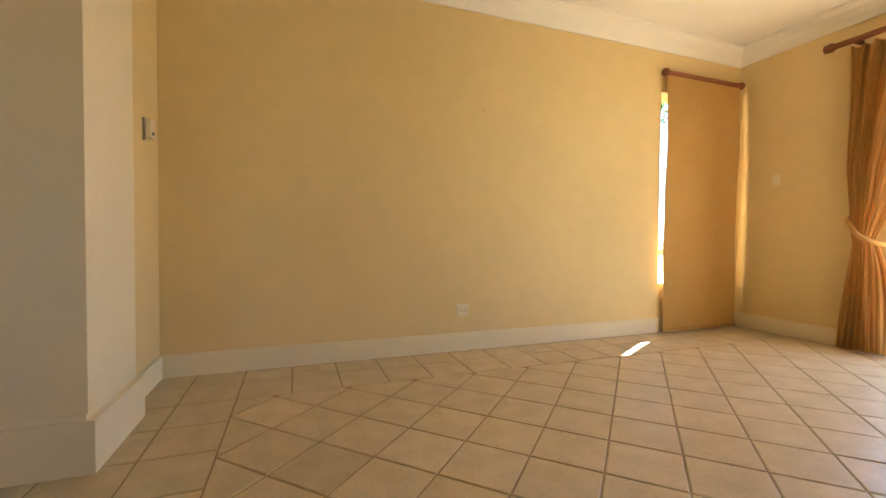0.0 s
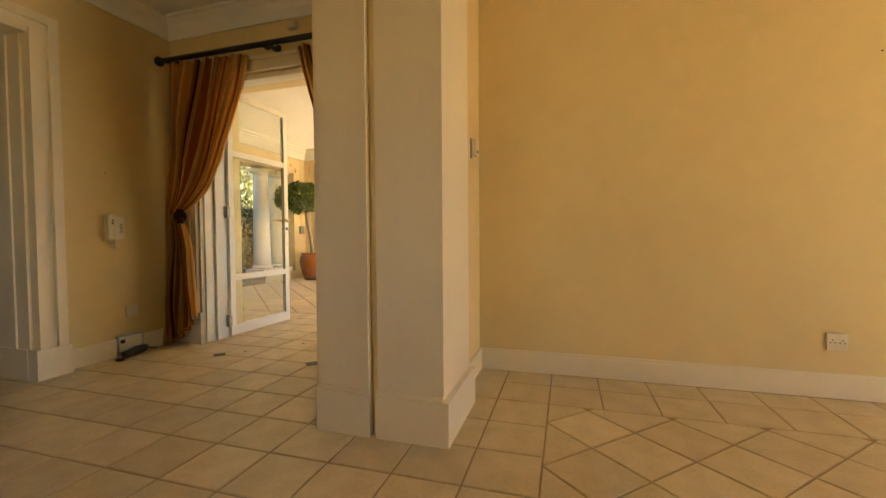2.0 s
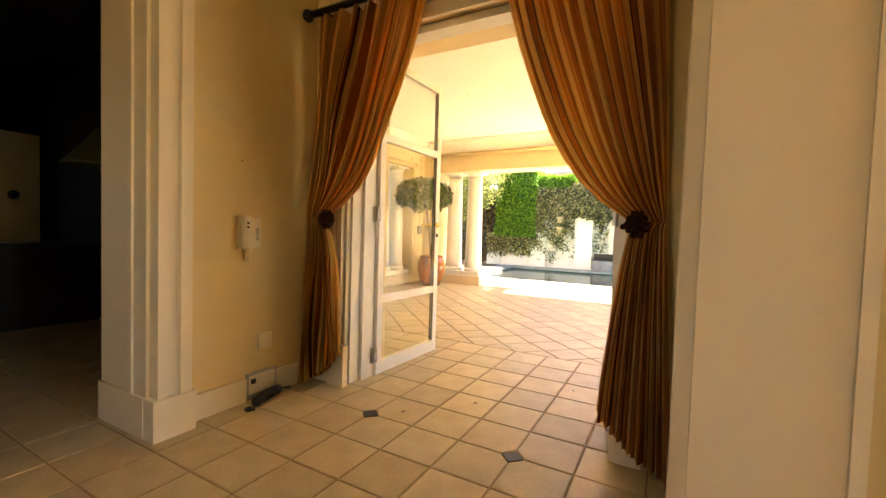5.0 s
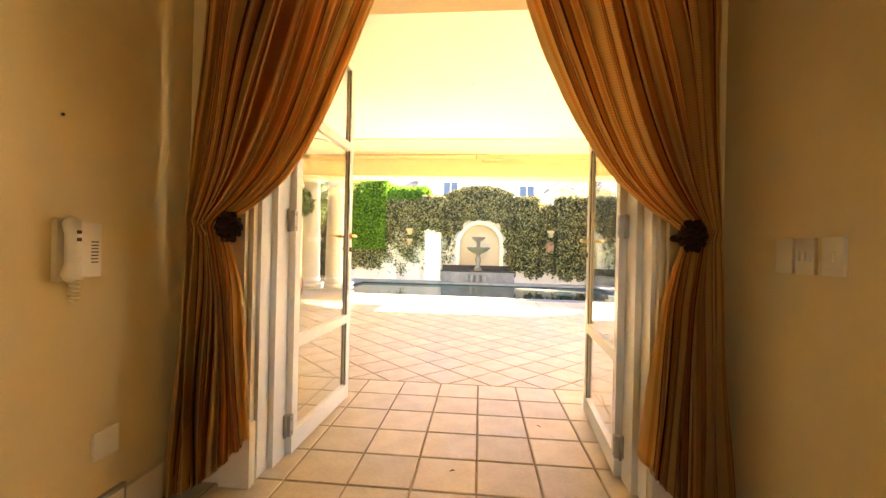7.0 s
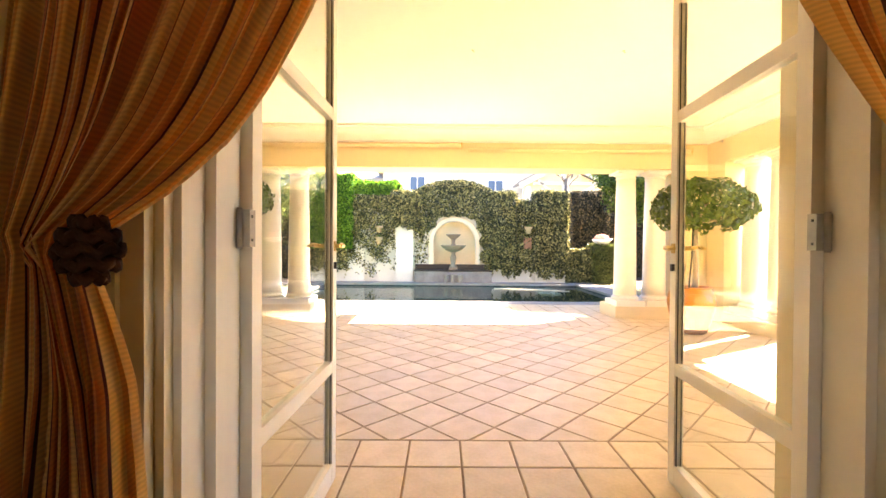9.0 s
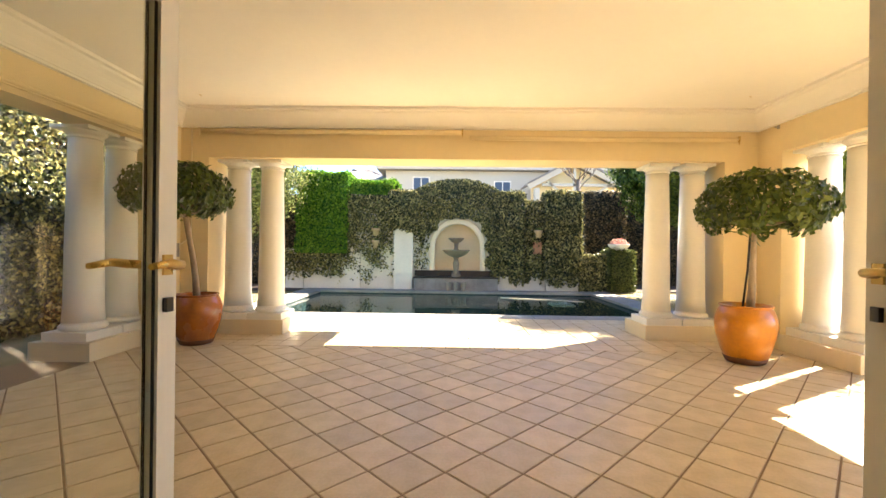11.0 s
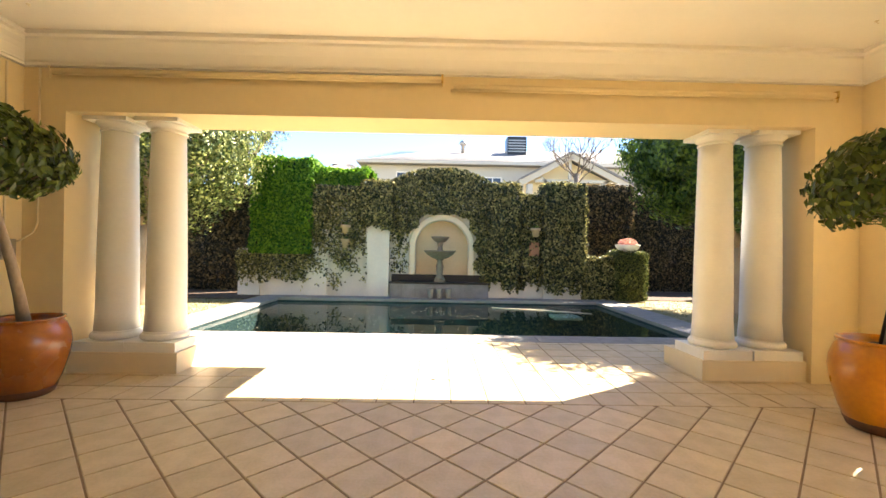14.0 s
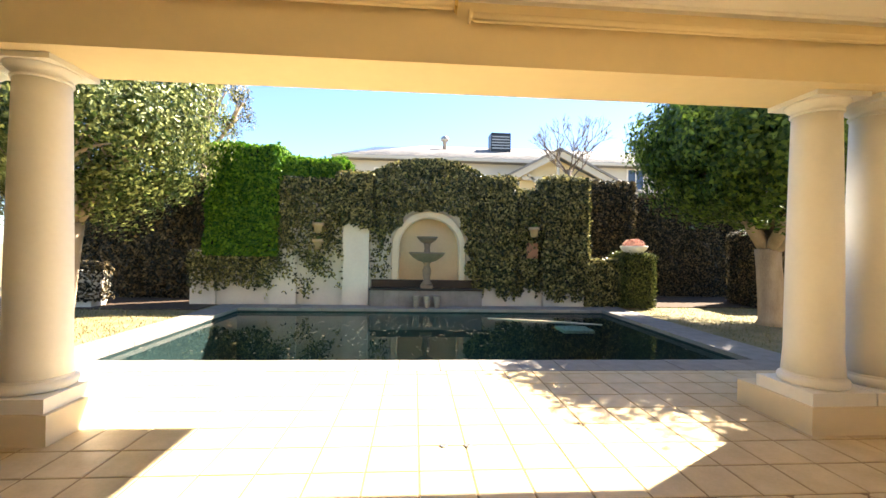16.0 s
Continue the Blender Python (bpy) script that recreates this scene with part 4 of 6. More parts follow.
def box_surface(rs, n, x0, x1, y0, y1, z0, z1, faces="fltrb", bulge=0.0):
    """Points on the chosen faces of a box (f: -y, b: +y, l: -x, r: +x, t: top) with their normals, thrown about."""
    area = {"f": (x1 - x0) * (z1 - z0), "b": (x1 - x0) * (z1 - z0), "l": (y1 - y0) * (z1 - z0), "r": (y1 - y0) * (z1 - z0), "t": (x1 - x0) * (y1 - y0)}
    p = np.array([area[f] for f in faces])
    pick = rs.choice(len(faces), n, p=p / p.sum())
    u = rs.uniform(0, 1, (n, 3))
    c = np.array([x0, y0, z0]) + u * np.array([x1 - x0, y1 - y0, z1 - z0])
    nn = np.zeros((n, 3))
    for k, f in enumerate(faces):
        m = pick == k
        ax, sg, val = {"f": (1, -1, y0), "b": (1, 1, y1), "l": (0, -1, x0), "r": (0, 1, x1), "t": (2, 1, z1)}[f]
        c[m, ax], nn[m, ax] = val, sg
    # uneven surface: soft lumps
    lump = 0.5 * np.sin(c[:, 0] * 5.1 + 1.3 * c[:, 2]) + 0.5 * np.sin(c[:, 2] * 6.3 + c[:, 1] * 3.0 + 0.7) * np.sin(c[:, 0] * 2.2)
    c += nn * (lump * bulge)[:, None] + rs.normal(0, 0.018, (n, 3)) + nn * np.abs(rs.normal(0, 0.03, (n, 1)))
    return c, nn


def hedge(name, dims, material, n, size, label, seed, faces="fltr", bulge=0.03, category="hedge", core=True, cut=None):
    """A clipped hedge or ivy-clad block: a near-black core, painted shade for the gaps, under a coat of leaves."""
    rs = np.random.default_rng(seed)
    x0, x1, y0, y1, z0, z1 = dims
    n, size = int(n * 1.75), size * 0.80
    t = thing(name, (0, 0, 0), label, category)
    if core:
        bm = bmesh.new()
        bx(bm, x0 + 0.05, x1 - 0.05, y0 + 0.05, y1 - 0.02, z0 if cut is None else z0 + 0.32, z1 - 0.05)
        bmesh.ops.subdivide_edges(bm, edges=bm.edges[:], cuts=6, use_grid_fill=True)
        for v in bm.verts:
            k = noise.noise(v.co * 2.5)
            v.co += Vector((k * 0.05, k * 0.05, 0.0 if v.co.z < z0 + 0.33 else k * 0.05))
        part("gap_shade_core", bm, CORE, t)
    c, nn = box_surface(rs, n, *dims, faces=faces, bulge=bulge)
    deep = rs.uniform(0, 1, n) < 0.35
    c[deep] -= nn[deep] * rs.uniform(0.01, 0.05, (deep.sum(), 1))
    if cut is not None:
        keep = cut(c, rs)
        c, nn = c[keep], nn[keep]
    c[:, 2] = np.maximum(c[:, 2], z0 + 0.02)
    lv = leaves("foliage", c, nn, size, material, rs, t)
    return t


# ---- topiary in pots ----


def ficus(at, h_pot, r_pot, trunk, crown, radii, seed, stake=False, glaze=POT, look_="orange-brown glazed terracotta pot on the terrace tiles"):
    """A standard ficus: glazed pot, leaning trunk, a flat cushion crown. Coordinates local to the pot's foot."""
    t = thing("potted_topiary_pot", at, look_, "plant pot", "terrace pots")
    r = r_pot
    bm = bmesh.new()
    lathe(bm, [(r * 0.56, 0), (r * 0.62, 0.012), (r * 0.80, h_pot * 0.22), (r * 0.95, h_pot * 0.48), (r, h_pot * 0.66), (r * 0.98, h_pot * 0.78), (r * 0.88, h_pot * 0.91), (r * 0.80, h_pot * 0.955), (r * 0.79, h_pot * 0.965), (r * 0.86, h_pot * 0.975), (r * 0.86, h_pot), (r * 0.80, h_pot), (r * 0.76, h_pot * 0.96), (r * 0.76, h_pot * 0.9), (0.001, h_pot * 0.9)], 48)
    part("body", bm, glaze, t)
    bm = bmesh.new()
    lathe(bm, [(r * 0.575, 0.0), (r * 0.632, 0.011), (r * 0.72, h_pot * 0.105), (r * 0.70, h_pot * 0.11)], 48)
    for v in bm.verts:
        if v.co.z > h_pot * 0.1:
            v.co.z += 0.012 * noise.noise(v.co * 7)
    part("foot", bm, POTFOOT, t, "dark brown unglazed foot")
    bm = bmesh.new()
    lathe(bm, [(r * 0.77, h_pot * 0.905), (r * 0.5, h_pot * 0.925), (r * 0.2, h_pot * 0.935), (0.001, h_pot * 0.93)], 28)
    for v in bm.verts:
        v.co.z += 0.012 * noise.noise(v.co * 18)
    part("soil", bm, SOIL, t)
    t.name = "plant_pot"
    p = thing("topiary_tree", Matrix.Translation(at if not isinstance(at, Matrix) else at.translation) @ pose(0, 0, h_pot * 0.925), "clipped ficus standard with a broad flat leafy crown", "tree", "terrace trees")
    rnd = random.Random(seed)
    rs = np.random.default_rng(seed)
    base = Vector((trunk[0][0], trunk[0][1], -0.02))
    top = Vector(trunk[1])
    mid = base.lerp(top, 0.5) + Vector((0.015, 0.01, 0))
    bm = bmesh.new()
    tube(bm, [base, base.lerp(mid, 0.5) + Vector((0.008, 0, 0)), mid, mid.lerp(top, 0.6), top], [0.046, 0.038, 0.034, 0.031, 0.031], 12)
    part("trunk", bm, BARK, p)
    cr = Vector(crown)
    bm = bmesh.new()
    for k in range(16):
        a = k * 2.399 + rnd.uniform(-0.2, 0.2)
        rr = rnd.uniform(0.55, 0.92)
        e = cr + Vector((math.cos(a) * radii[0] * rr, math.sin(a) * radii[1] * rr, rnd.uniform(-0.25, 0.45) * radii[2]))
        m = top.lerp(e, 0.5) + Vector((0, 0, -0.02))
        tube(bm, [top, m, e], [0.02, 0.011, 0.004], 6)
    part("branch", bm, BARK, p)
    n = 3600
    d = rs.normal(0, 1, (n, 3))
    d /= np.linalg.norm(d, axis=1)[:, None]
    low = d[:, 2] < 0
    rad = rs.uniform(0.80, 1.03, n) * (1 + 0.05 * np.sin(d[:, 0] * 9 + seed) * np.cos(d[:, 1] * 7))
    c = np.array(cr) + d * np.array(radii) * rad[:, None]
    # cushion: flatter below, ragged rim
    c[low, 2] = cr.z + (c[low, 2] - cr.z) * (0.62 + 0.25 * np.sin(c[low, 0] * 11) * np.cos(c[low, 1] * 9))
    keep = ~(low & (np.hypot((c[:, 0] - cr.x) / radii[0], (c[:, 1] - cr.y) / radii[1]) < 0.45) & (rs.uniform(0, 1, n) < 0.75))
    leaves("crown", c[keep], d[keep], 0.082, FICUS, rs, p, droop=1.1, aspect=0.48, fold=0.10)
    if stake:
        bm = bmesh.new()
        tube(bm, [(base.x - 0.09, 0.0, -0.05), (mid.x - 0.068, mid.y - 0.02, mid.z), (top.x - 0.05, top.y - 0.03, top.z + 0.02)], 0.011, 8)
        part("stake", bm, DARKWOOD, p, "dark wooden stake")
    return t


ficus(Matrix.Translation((-3.38, 9.15, 0)), 0.64, 0.30, ((-0.0, 0.0), (0.06, -0.34, 1.02)), (0.05, -0.47, 1.26), (0.58, 0.55, 0.40), 4, glaze=POTSHADED, look_="orange-brown glazed terracotta pot by the wall, shade in its colour")
ficus(Matrix.Translation((3.29, 8.66, 0)), 0.66, 0.305, ((0.05, 0.0), (-0.08, -0.22, 0.93)), (-0.08, -0.33, 1.11), (0.62, 0.60, 0.42), 9, stake=True)

# ---- pool ----
WX0, WX1, WY0, WY1, WZ = -3.90, 4.02, 11.78, 15.92, -0.085
POOLT = mat("dark_pool_tile", (0.035, 0.055, 0.055), 0.6, var=0.4, scale=5)
struct("pool_basin", [(WX0 - 0.15, WX0, WY0 - 0.15, WY1 + 0.15, -1.5, -0.03), (WX1, WX1 + 0.15, WY0 - 0.15, WY1 + 0.15, -1.5, -0.03), (WX0, WX1, WY0 - 0.15, WY0, -1.5, -0.03), (WX0, WX1, WY1, WY1 + 0.15, -1.5, -0.03)], POOLT, "dark tiled sides of the swimming pool", "pool")
struct("pool_floor", [(WX0 - 0.15, WX1 + 0.15, WY0 - 0.15, WY1 + 0.15, -1.6, -1.5)], POOLP, "teal plastered swimming pool floor", "pool")
wm = bpy.data.materials.new("pool_water")
wm.use_nodes = True
n_, l_ = wm.node_tree.nodes, wm.node_tree.links
trn, gls, frs, mxs, bmp, nz_ = n_.new("ShaderNodeBsdfTransparent"), n_.new("ShaderNodeBsdfGlossy"), n_.new("ShaderNodeFresnel"), n_.new("ShaderNodeMixShader"), n_.new("ShaderNodeBump"), n_.new("ShaderNodeTexNoise")
trn.inputs[0].default_value = (0.62, 0.84, 0.84, 1)
gls.inputs["Roughness"].default_value = 0.02
frs.inputs[0].default_value = 1.33
nz_.inputs["Scale"].default_value, nz_.inputs["Detail"].default_value = 2.2, 3
bmp.inputs["Strength"].default_value, bmp.inputs["Distance"].default_value = 0.06, 0.02
tc_ = n_.new("ShaderNodeTexCoord")
l_.new(tc_.outputs["Object"], nz_.inputs["Vector"]), l_.new(nz_.outputs["Fac"], bmp.inputs["Height"])
l_.new(bmp.outputs[0], gls.inputs["Normal"]), l_.new(bmp.outputs[0], frs.inputs["Normal"])
l_.new(frs.outputs[0], mxs.inputs[0]), l_.new(trn.outputs[0], mxs.inputs[1]), l_.new(gls.outputs[0], mxs.inputs[2]), l_.new(mxs.outputs[0], n_["Material Output"].inputs["Surface"])
bm = bmesh.new()
bm.faces.new([bm.verts.new(v) for v in ((WX0, WY0, WZ), (WX1, WY0, WZ), (WX1, WY1, WZ), (WX0, WY1, WZ))])
water_me = bpy.data.meshes.new("water")
bm.normal_update()
bm.to_mesh(water_me)
bm.free()
water_me.materials.append(wm)
water = tagged(new("water", water_me), "still dark teal pool water", "water", kind="structure")
water.visible_shadow = False
rs = np.random.default_rng(5)
nl = 420
cx_ = np.concatenate([rs.uniform(WX0 + 0.3, WX1 - 0.3, nl // 2), rs.normal(-0.6, 1.4, nl - nl // 2).clip(WX0 + 0.1, WX1 - 0.2)])
cy_ = np.concatenate([rs.uniform(WY0 + 0.3, WY1 - 0.2, nl // 2), rs.normal(14.3, 1.0, nl - nl // 2).clip(WY0 + 0.3, WY1 - 0.1)])
nn_ = np.tile([0.0, 0.0, 6.0], (nl, 1))
tagged(leaves("floating_leaves", np.stack([cx_, cy_, np.full(nl, WZ + 0.006)], 1), nn_, 0.038, FALLEN, rs, aspect=0.6, fold=0.03), "pale fallen leaves floating on the pool", "leaves", kind="stuff")
cln = thing("pool_cleaner_hose", (0, 0, WZ + 0.012), "pale floating pool cleaner hose", "hose")
bm = bmesh.new()
tube(bm, [(1.3, 15.2, 0), (2.0, 15.0, 0), (2.8, 14.75, 0), (3.4, 14.6, -0.02)], 0.014, 8)
part("hose", bm, PLASTIC, cln)
skm = thing("pool_float", (2.75, 14.35, WZ - 0.02), "pale flat lid just under the pool water", "pool lid")
box_part("lid", skm, PLASTIC, (-0.28, 0.28, -0.25, 0.25, -0.05, 0.0), bevel=0.01)

# ---- garden wall with the fountain ----
GY = 16.55
struct("garden_wall_left", [(-5.17, -4.62, GY - 0.06, GY + 0.3, -0.03, 1.2), (-4.62, -3.44, GY + 0.02, GY + 0.3, -0.03, 1.0), (-4.66, -3.40, GY - 0.08, GY + 0.3, 1.0, 1.06), (-3.44, -2.86, GY - 0.06, GY + 0.3, -0.03, 2.9), (-2.86, -1.82, GY + 0.04, GY + 0.3, -0.03, 2.75), (-1.82, -1.24, GY - 0.10, GY + 0.35, -0.03, 2.93), (-4.62, -3.44, GY + 0.7, GY + 0.85, -0.03, 3.2)], GARDENW, "white painted garden wall with pilasters", bevel=0.01)
NX0, NX1, NC, NZ = -0.57, 0.85, 0.14, 1.32
bm = bmesh.new()
# front face of the fountain wall with an arched hole, as two jambs and a ring of blocks
bx(bm, -1.24, NX0, GY + 0.1, GY + 0.45, -0.03, NZ)
bx(bm, NX1, 1.30, GY + 0.1, GY + 0.45, -0.03, NZ)
R = (NX1 - NX0) / 2
NSEG = 28
top_pts = [(NC + R * math.cos(a), NZ + R * math.sin(a)) for a in [math.pi * k / NSEG for k in range(NSEG + 1)]]
for (xa, za), (xb, zb) in zip(top_pts, top_pts[1:]):
    vs = []
    for y in (GY + 0.1, GY + 0.45):
        vs.append([bm.verts.new((xa, y, za)), bm.verts.new((xb, y, zb)), bm.verts.new((xb, y, 2.95)), bm.verts.new((xa, y, 2.95))])
    a, b = vs
    bm.faces.new(a), bm.faces.new(list(reversed(b)))
    for k in range(4):
        bm.faces.new((a[k], b[k], b[(k + 1) % 4], a[(k + 1) % 4]))
bx(bm, -1.24, NX0, GY + 0.1, GY + 0.45, NZ, 2.95)
bx(bm, NX1, 1.30, GY + 0.1, GY + 0.45, NZ, 2.95)
tagged(new("garden_wall_fountain", mesh_of("garden_wall_fountain", bm, GARDENW)), "white garden wall with an arched niche", "wall", kind="structure")
bm = bmesh.new()
bx(bm, NX0 - 0.02, NX1 + 0.02, GY + 0.40, GY + 0.47, 0.3, 2.2)
tagged(new("niche_back", mesh_of("niche_back", bm, NICHEP)), "ochre plaster at the back of the fountain niche", "wall", kind="structure")
# raised surround of the niche
bm = bmesh.new()
ro, ri = R + 0.17, R
prof = [(ri, 0.0), (ri, -0.04), (ri + 0.03, -0.055), (ro - 0.03, -0.055), (ro, -0.03), (ro, 0.0)]
rings = []
angs = [("s", 0.36), ("s", NZ)] + [("a", math.pi - math.pi * k / 32) for k in range(33)] + [("e", NZ), ("e", 0.36)]
for kind_, v in angs:
    ring = []
    for r, dy in prof:
        if kind_ == "s":
            ring.append(bm.verts.new((NC - r, GY + 0.1 + dy, v)))
        elif kind_ == "e":
            ring.append(bm.verts.new((NC + r, GY + 0.1 + dy, v)))
        else:
            ring.append(bm.verts.new((NC + r * math.cos(v), GY + 0.1 + dy, NZ + r * math.sin(v))))
    rings.append(ring)
for a, b in zip(rings, rings[1:]):
    for k in range(len(prof) - 1):
        bm.faces.new((a[k], a[k + 1], b[k + 1], b[k]))
bmesh.ops.remove_doubles(bm, verts=bm.verts[:], dist=1e-5)
tagged(new("niche_surround", mesh_of("niche_surround", bm, WHITE)), "white moulded arch round the fountain niche", "trim", kind="structure")
struct("garden_wall_right", [(1.30, 2.12, GY - 0.02, GY + 0.4, -0.03, 2.85), (2.12, 2.86, GY + 0.12, GY + 0.4, -0.03, 2.62), (2.86, 3.84, GY - 0.04, GY + 0.5, -0.03, 2.9), (3.84, 4.8, GY + 0.1, GY + 0.45, -0.03, 1.0)], GARDENW, "white garden wall largely under ivy", bevel=0.01)

ft = thing("fountain_basin_steps", (0.06, 16.2, 0), "dark granite fountain trough with a stepped ledge", "fountain base")
box_part("trough", ft, COPING, (-1.24, 1.29, 0.06, 0.35, -0.03, 0.36), "dark grey trough front", 0.01)
for k in range(8):
    box_part("facing_slab", ft, COPING, (-1.235 + k * 0.316, -1.235 + k * 0.316 + 0.309, 0.045, 0.062, 0.0, 0.345), "", 0.003)
box_part("ledge", ft, GRANITE, (-1.26, 1.31, 0.03, 0.38, 0.36, 0.40), "polished dark ledge", 0.006)
box_part("upper_step", ft, GRANITE, (-1.24, 1.29, 0.38, 0.45, 0.36, 0.58), "black granite upper step", 0.006)
fo = thing("fountain", (0.09, 16.42, 0.40), "two-tier grey cast-stone garden fountain in the niche", "fountain")
bm = bmesh.new()
bx(bm, -0.14, 0.14, -0.10, 0.14, 0.0, 0.08)
part("foot", bm, STONE, fo, bevel=0.012)
bm = bmesh.new()
lathe(bm, [(0.12, 0.08), (0.13, 0.11), (0.10, 0.14), (0.075, 0.20), (0.09, 0.32), (0.10, 0.42), (0.075, 0.50), (0.065, 0.55), (0.09, 0.58), (0.10, 0.60)], 24)
part("lower_stem", bm, STONE, fo)
bm = bmesh.new()
lathe(bm, [(0.10, 0.60), (0.22, 0.64), (0.34, 0.72), (0.40, 0.79), (0.415, 0.80), (0.415, 0.825), (0.39, 0.825), (0.30, 0.76), (0.001, 0.74)], 36)
part("lower_bowl", bm, STONE, fo)
bm = bmesh.new()
lathe(bm, [(0.07, 0.74), (0.08, 0.82), (0.06, 0.90), (0.07, 0.99), (0.08, 1.03)], 20)
part("upper_stem", bm, STONE, fo)
bm = bmesh.new()
lathe(bm, [(0.08, 1.03), (0.14, 1.06), (0.21, 1.13), (0.24, 1.165), (0.24, 1.185), (0.22, 1.185), (0.15, 1.13), (0.001, 1.12)], 32)
part("upper_bowl", bm, STONE, fo)
for dx in (-0.23, 0.0, 0.23):
    sp = thing("fountain_spout", (0.09 + dx, 16.15, 0.0), "small pale bucket-shaped spout block at the trough", "spout", "fountain spouts")
    bm = bmesh.new()
    lathe(bm, [(0.055, 0.0), (0.06, 0.02), (0.075, 0.20), (0.085, 0.24), (0.085, 0.26), (0.06, 0.26), (0.05, 0.18), (0.001, 0.16)], 18)
    part("body", bm, PALESTONE, sp)

# ivy and hedges of the garden wall


def ragged(xc, zb, amp=0.25, seed=0):
    """Keep leaves above an uneven lower edge, thinning out towards it."""
    def f(c, rs):
        edge = zb + amp * (np.sin(c[:, 0] * 4.3 + seed) * 0.35 + np.sin(c[:, 0] * 11.7 + seed * 2) * 0.35 + np.sin(c[:, 0] * 1.7) * 0.3 + np.sin(c[:, 0] * 31 + seed) * 0.3)
        return (c[:, 2] > edge) & (rs.uniform(0, 1, len(c)) < np.clip((c[:, 2] - edge) / 0.35 + 0.25, 0, 1))
    return f


def arch_cut(c, rs):
    """Ivy round the arch: none over the niche and its surround, thin beside it low down."""
    dx = c[:, 0] - NC
    inside = (np.hypot(dx, np.maximum(c[:, 2] - NZ, 0)) < R + 0.20 + 0.06 * np.sin(c[:, 2] * 13) + 0.04 * np.sin(c[:, 0] * 17))
    topline = 2.62 + 0.78 * np.sqrt(np.clip(1 - ((c[:, 0] - 0.10) / 1.55) ** 2, 0, 1))
    left_low = (c[:, 0] < -0.6) & (c[:, 2] < 1.55 + 0.25 * np.sin(c[:, 0] * 21)) & (rs.uniform(0, 1, len(c)) < 0.80)
    return ~inside & (c[:, 2] < topline) & ~left_low & (c[:, 2] > 0.62)


hedge("arch_ivy", (-1.20, 1.42, GY - 0.02, GY + 0.55, 0.55, 3.40), IVY, 12000, 0.105, "brown-green ivy grown over the fountain arch", 11, faces="ft", core=False, cut=arch_cut, category="ivy")
# near-black block behind the arch ivy, painted shade for its gaps
bm = bmesh.new()
ptop = [(-1.2, 2.4), (-1.2, 2.85)] + [(0.10 + 1.42 * math.cos(a), 2.60 + 0.72 * math.sin(a)) for a in [math.pi - math.pi * k / 16 for k in range(1, 16)]] + [(1.35, 2.85), (1.35, 2.4)]
va = [bm.verts.new((x, GY + 0.12, z)) for x, z in ptop]
vb = [bm.verts.new((x, GY + 0.50, z)) for x, z in ptop]
bm.faces.new(va), bm.faces.new(list(reversed(vb)))
for k in range(len(va)):
    bm.faces.new((va[k], vb[k], vb[(k + 1) % len(va)], va[(k + 1) % len(va)]))
part("gap_shade_core", bm, CORE, [o for o in scene.objects if o.name.startswith("arch_ivy")][0])
hedge("ivy_pilaster", (1.24, 2.14, GY - 0.12, GY + 0.42, 0.10, 2.98), IVY, 6750, 0.105, "ivy-clad garden wall pilaster", 12, core=True, cut=ragged(0, 0.18, 0.25, 1), category="ivy")
hedge("wall_ivy", (2.10, 2.90, GY + 0.06, GY + 0.42, 0.2, 2.70), IVY, 3450, 0.105, "thin brown ivy over a wall panel", 13, faces="ft", core=False, cut=ragged(0, 0.35, 0.25, 2), category="ivy")
hedge("ivy_pilaster", (2.82, 3.88, GY - 0.14, GY + 0.52, 0.10, 3.0), IVY, 8250, 0.105, "ivy-clad garden wall pilaster", 14, core=True, cut=ragged(0, 0.20, 0.25, 3), category="ivy")
hedge("low_hedge", (3.86, 4.80, GY - 0.05, GY + 0.5, 0, 1.07), IVY, 3900, 0.105, "low clipped ivy hedge beside the pool", 15)
hedge("box_hedge", (4.74, 5.46, GY - 0.25, GY + 0.5, 0, 1.25), BOXLEAF, 6500, 0.06, "square clipped green hedge block carrying a flower bowl", 16)
hedge("bright_hedge", (-4.76, -3.26, GY - 0.22, GY + 0.75, 1.08, 3.52), LIME, 11000, 0.11, "bright green clipped hedge above the garden wall", 17, bulge=0.07)
hedge("bright_hedge", (-3.28, -1.80, GY + 0.02, GY + 0.85, 2.45, 3.28), LIME, 8000, 0.11, "bright green clipped hedge above the garden wall", 18, bulge=0.06)
hedge("ivy_pilaster", (-1.93, -1.17, GY - 0.20, GY + 0.45, 1.55, 2.97), IVY, 6000, 0.105, "ivy hanging over a white garden wall pilaster", 19, core=True, cut=ragged(0, 1.80, 0.12, 4), category="ivy")
hedge("wall_ivy", (-3.45, -1.85, GY - 0.12, GY + 0.3, 0.1, 2.85), IVY, 6750, 0.105, "patchy ivy creeping over the white garden wall", 20, faces="f", core=False, cut=lambda c, rs: (rs.uniform(0, 1, len(c)) < np.clip(0.02 + (c[:, 2] - 0.45) / 2.2 + 0.35 * np.sin(c[:, 0] * 7 + c[:, 2] * 3) * np.sin(c[:, 2] * 5), 0.02, 1)) & (c[:, 2] > 0.22 + 0.2 * np.sin(c[:, 0] * 5)), category="ivy")
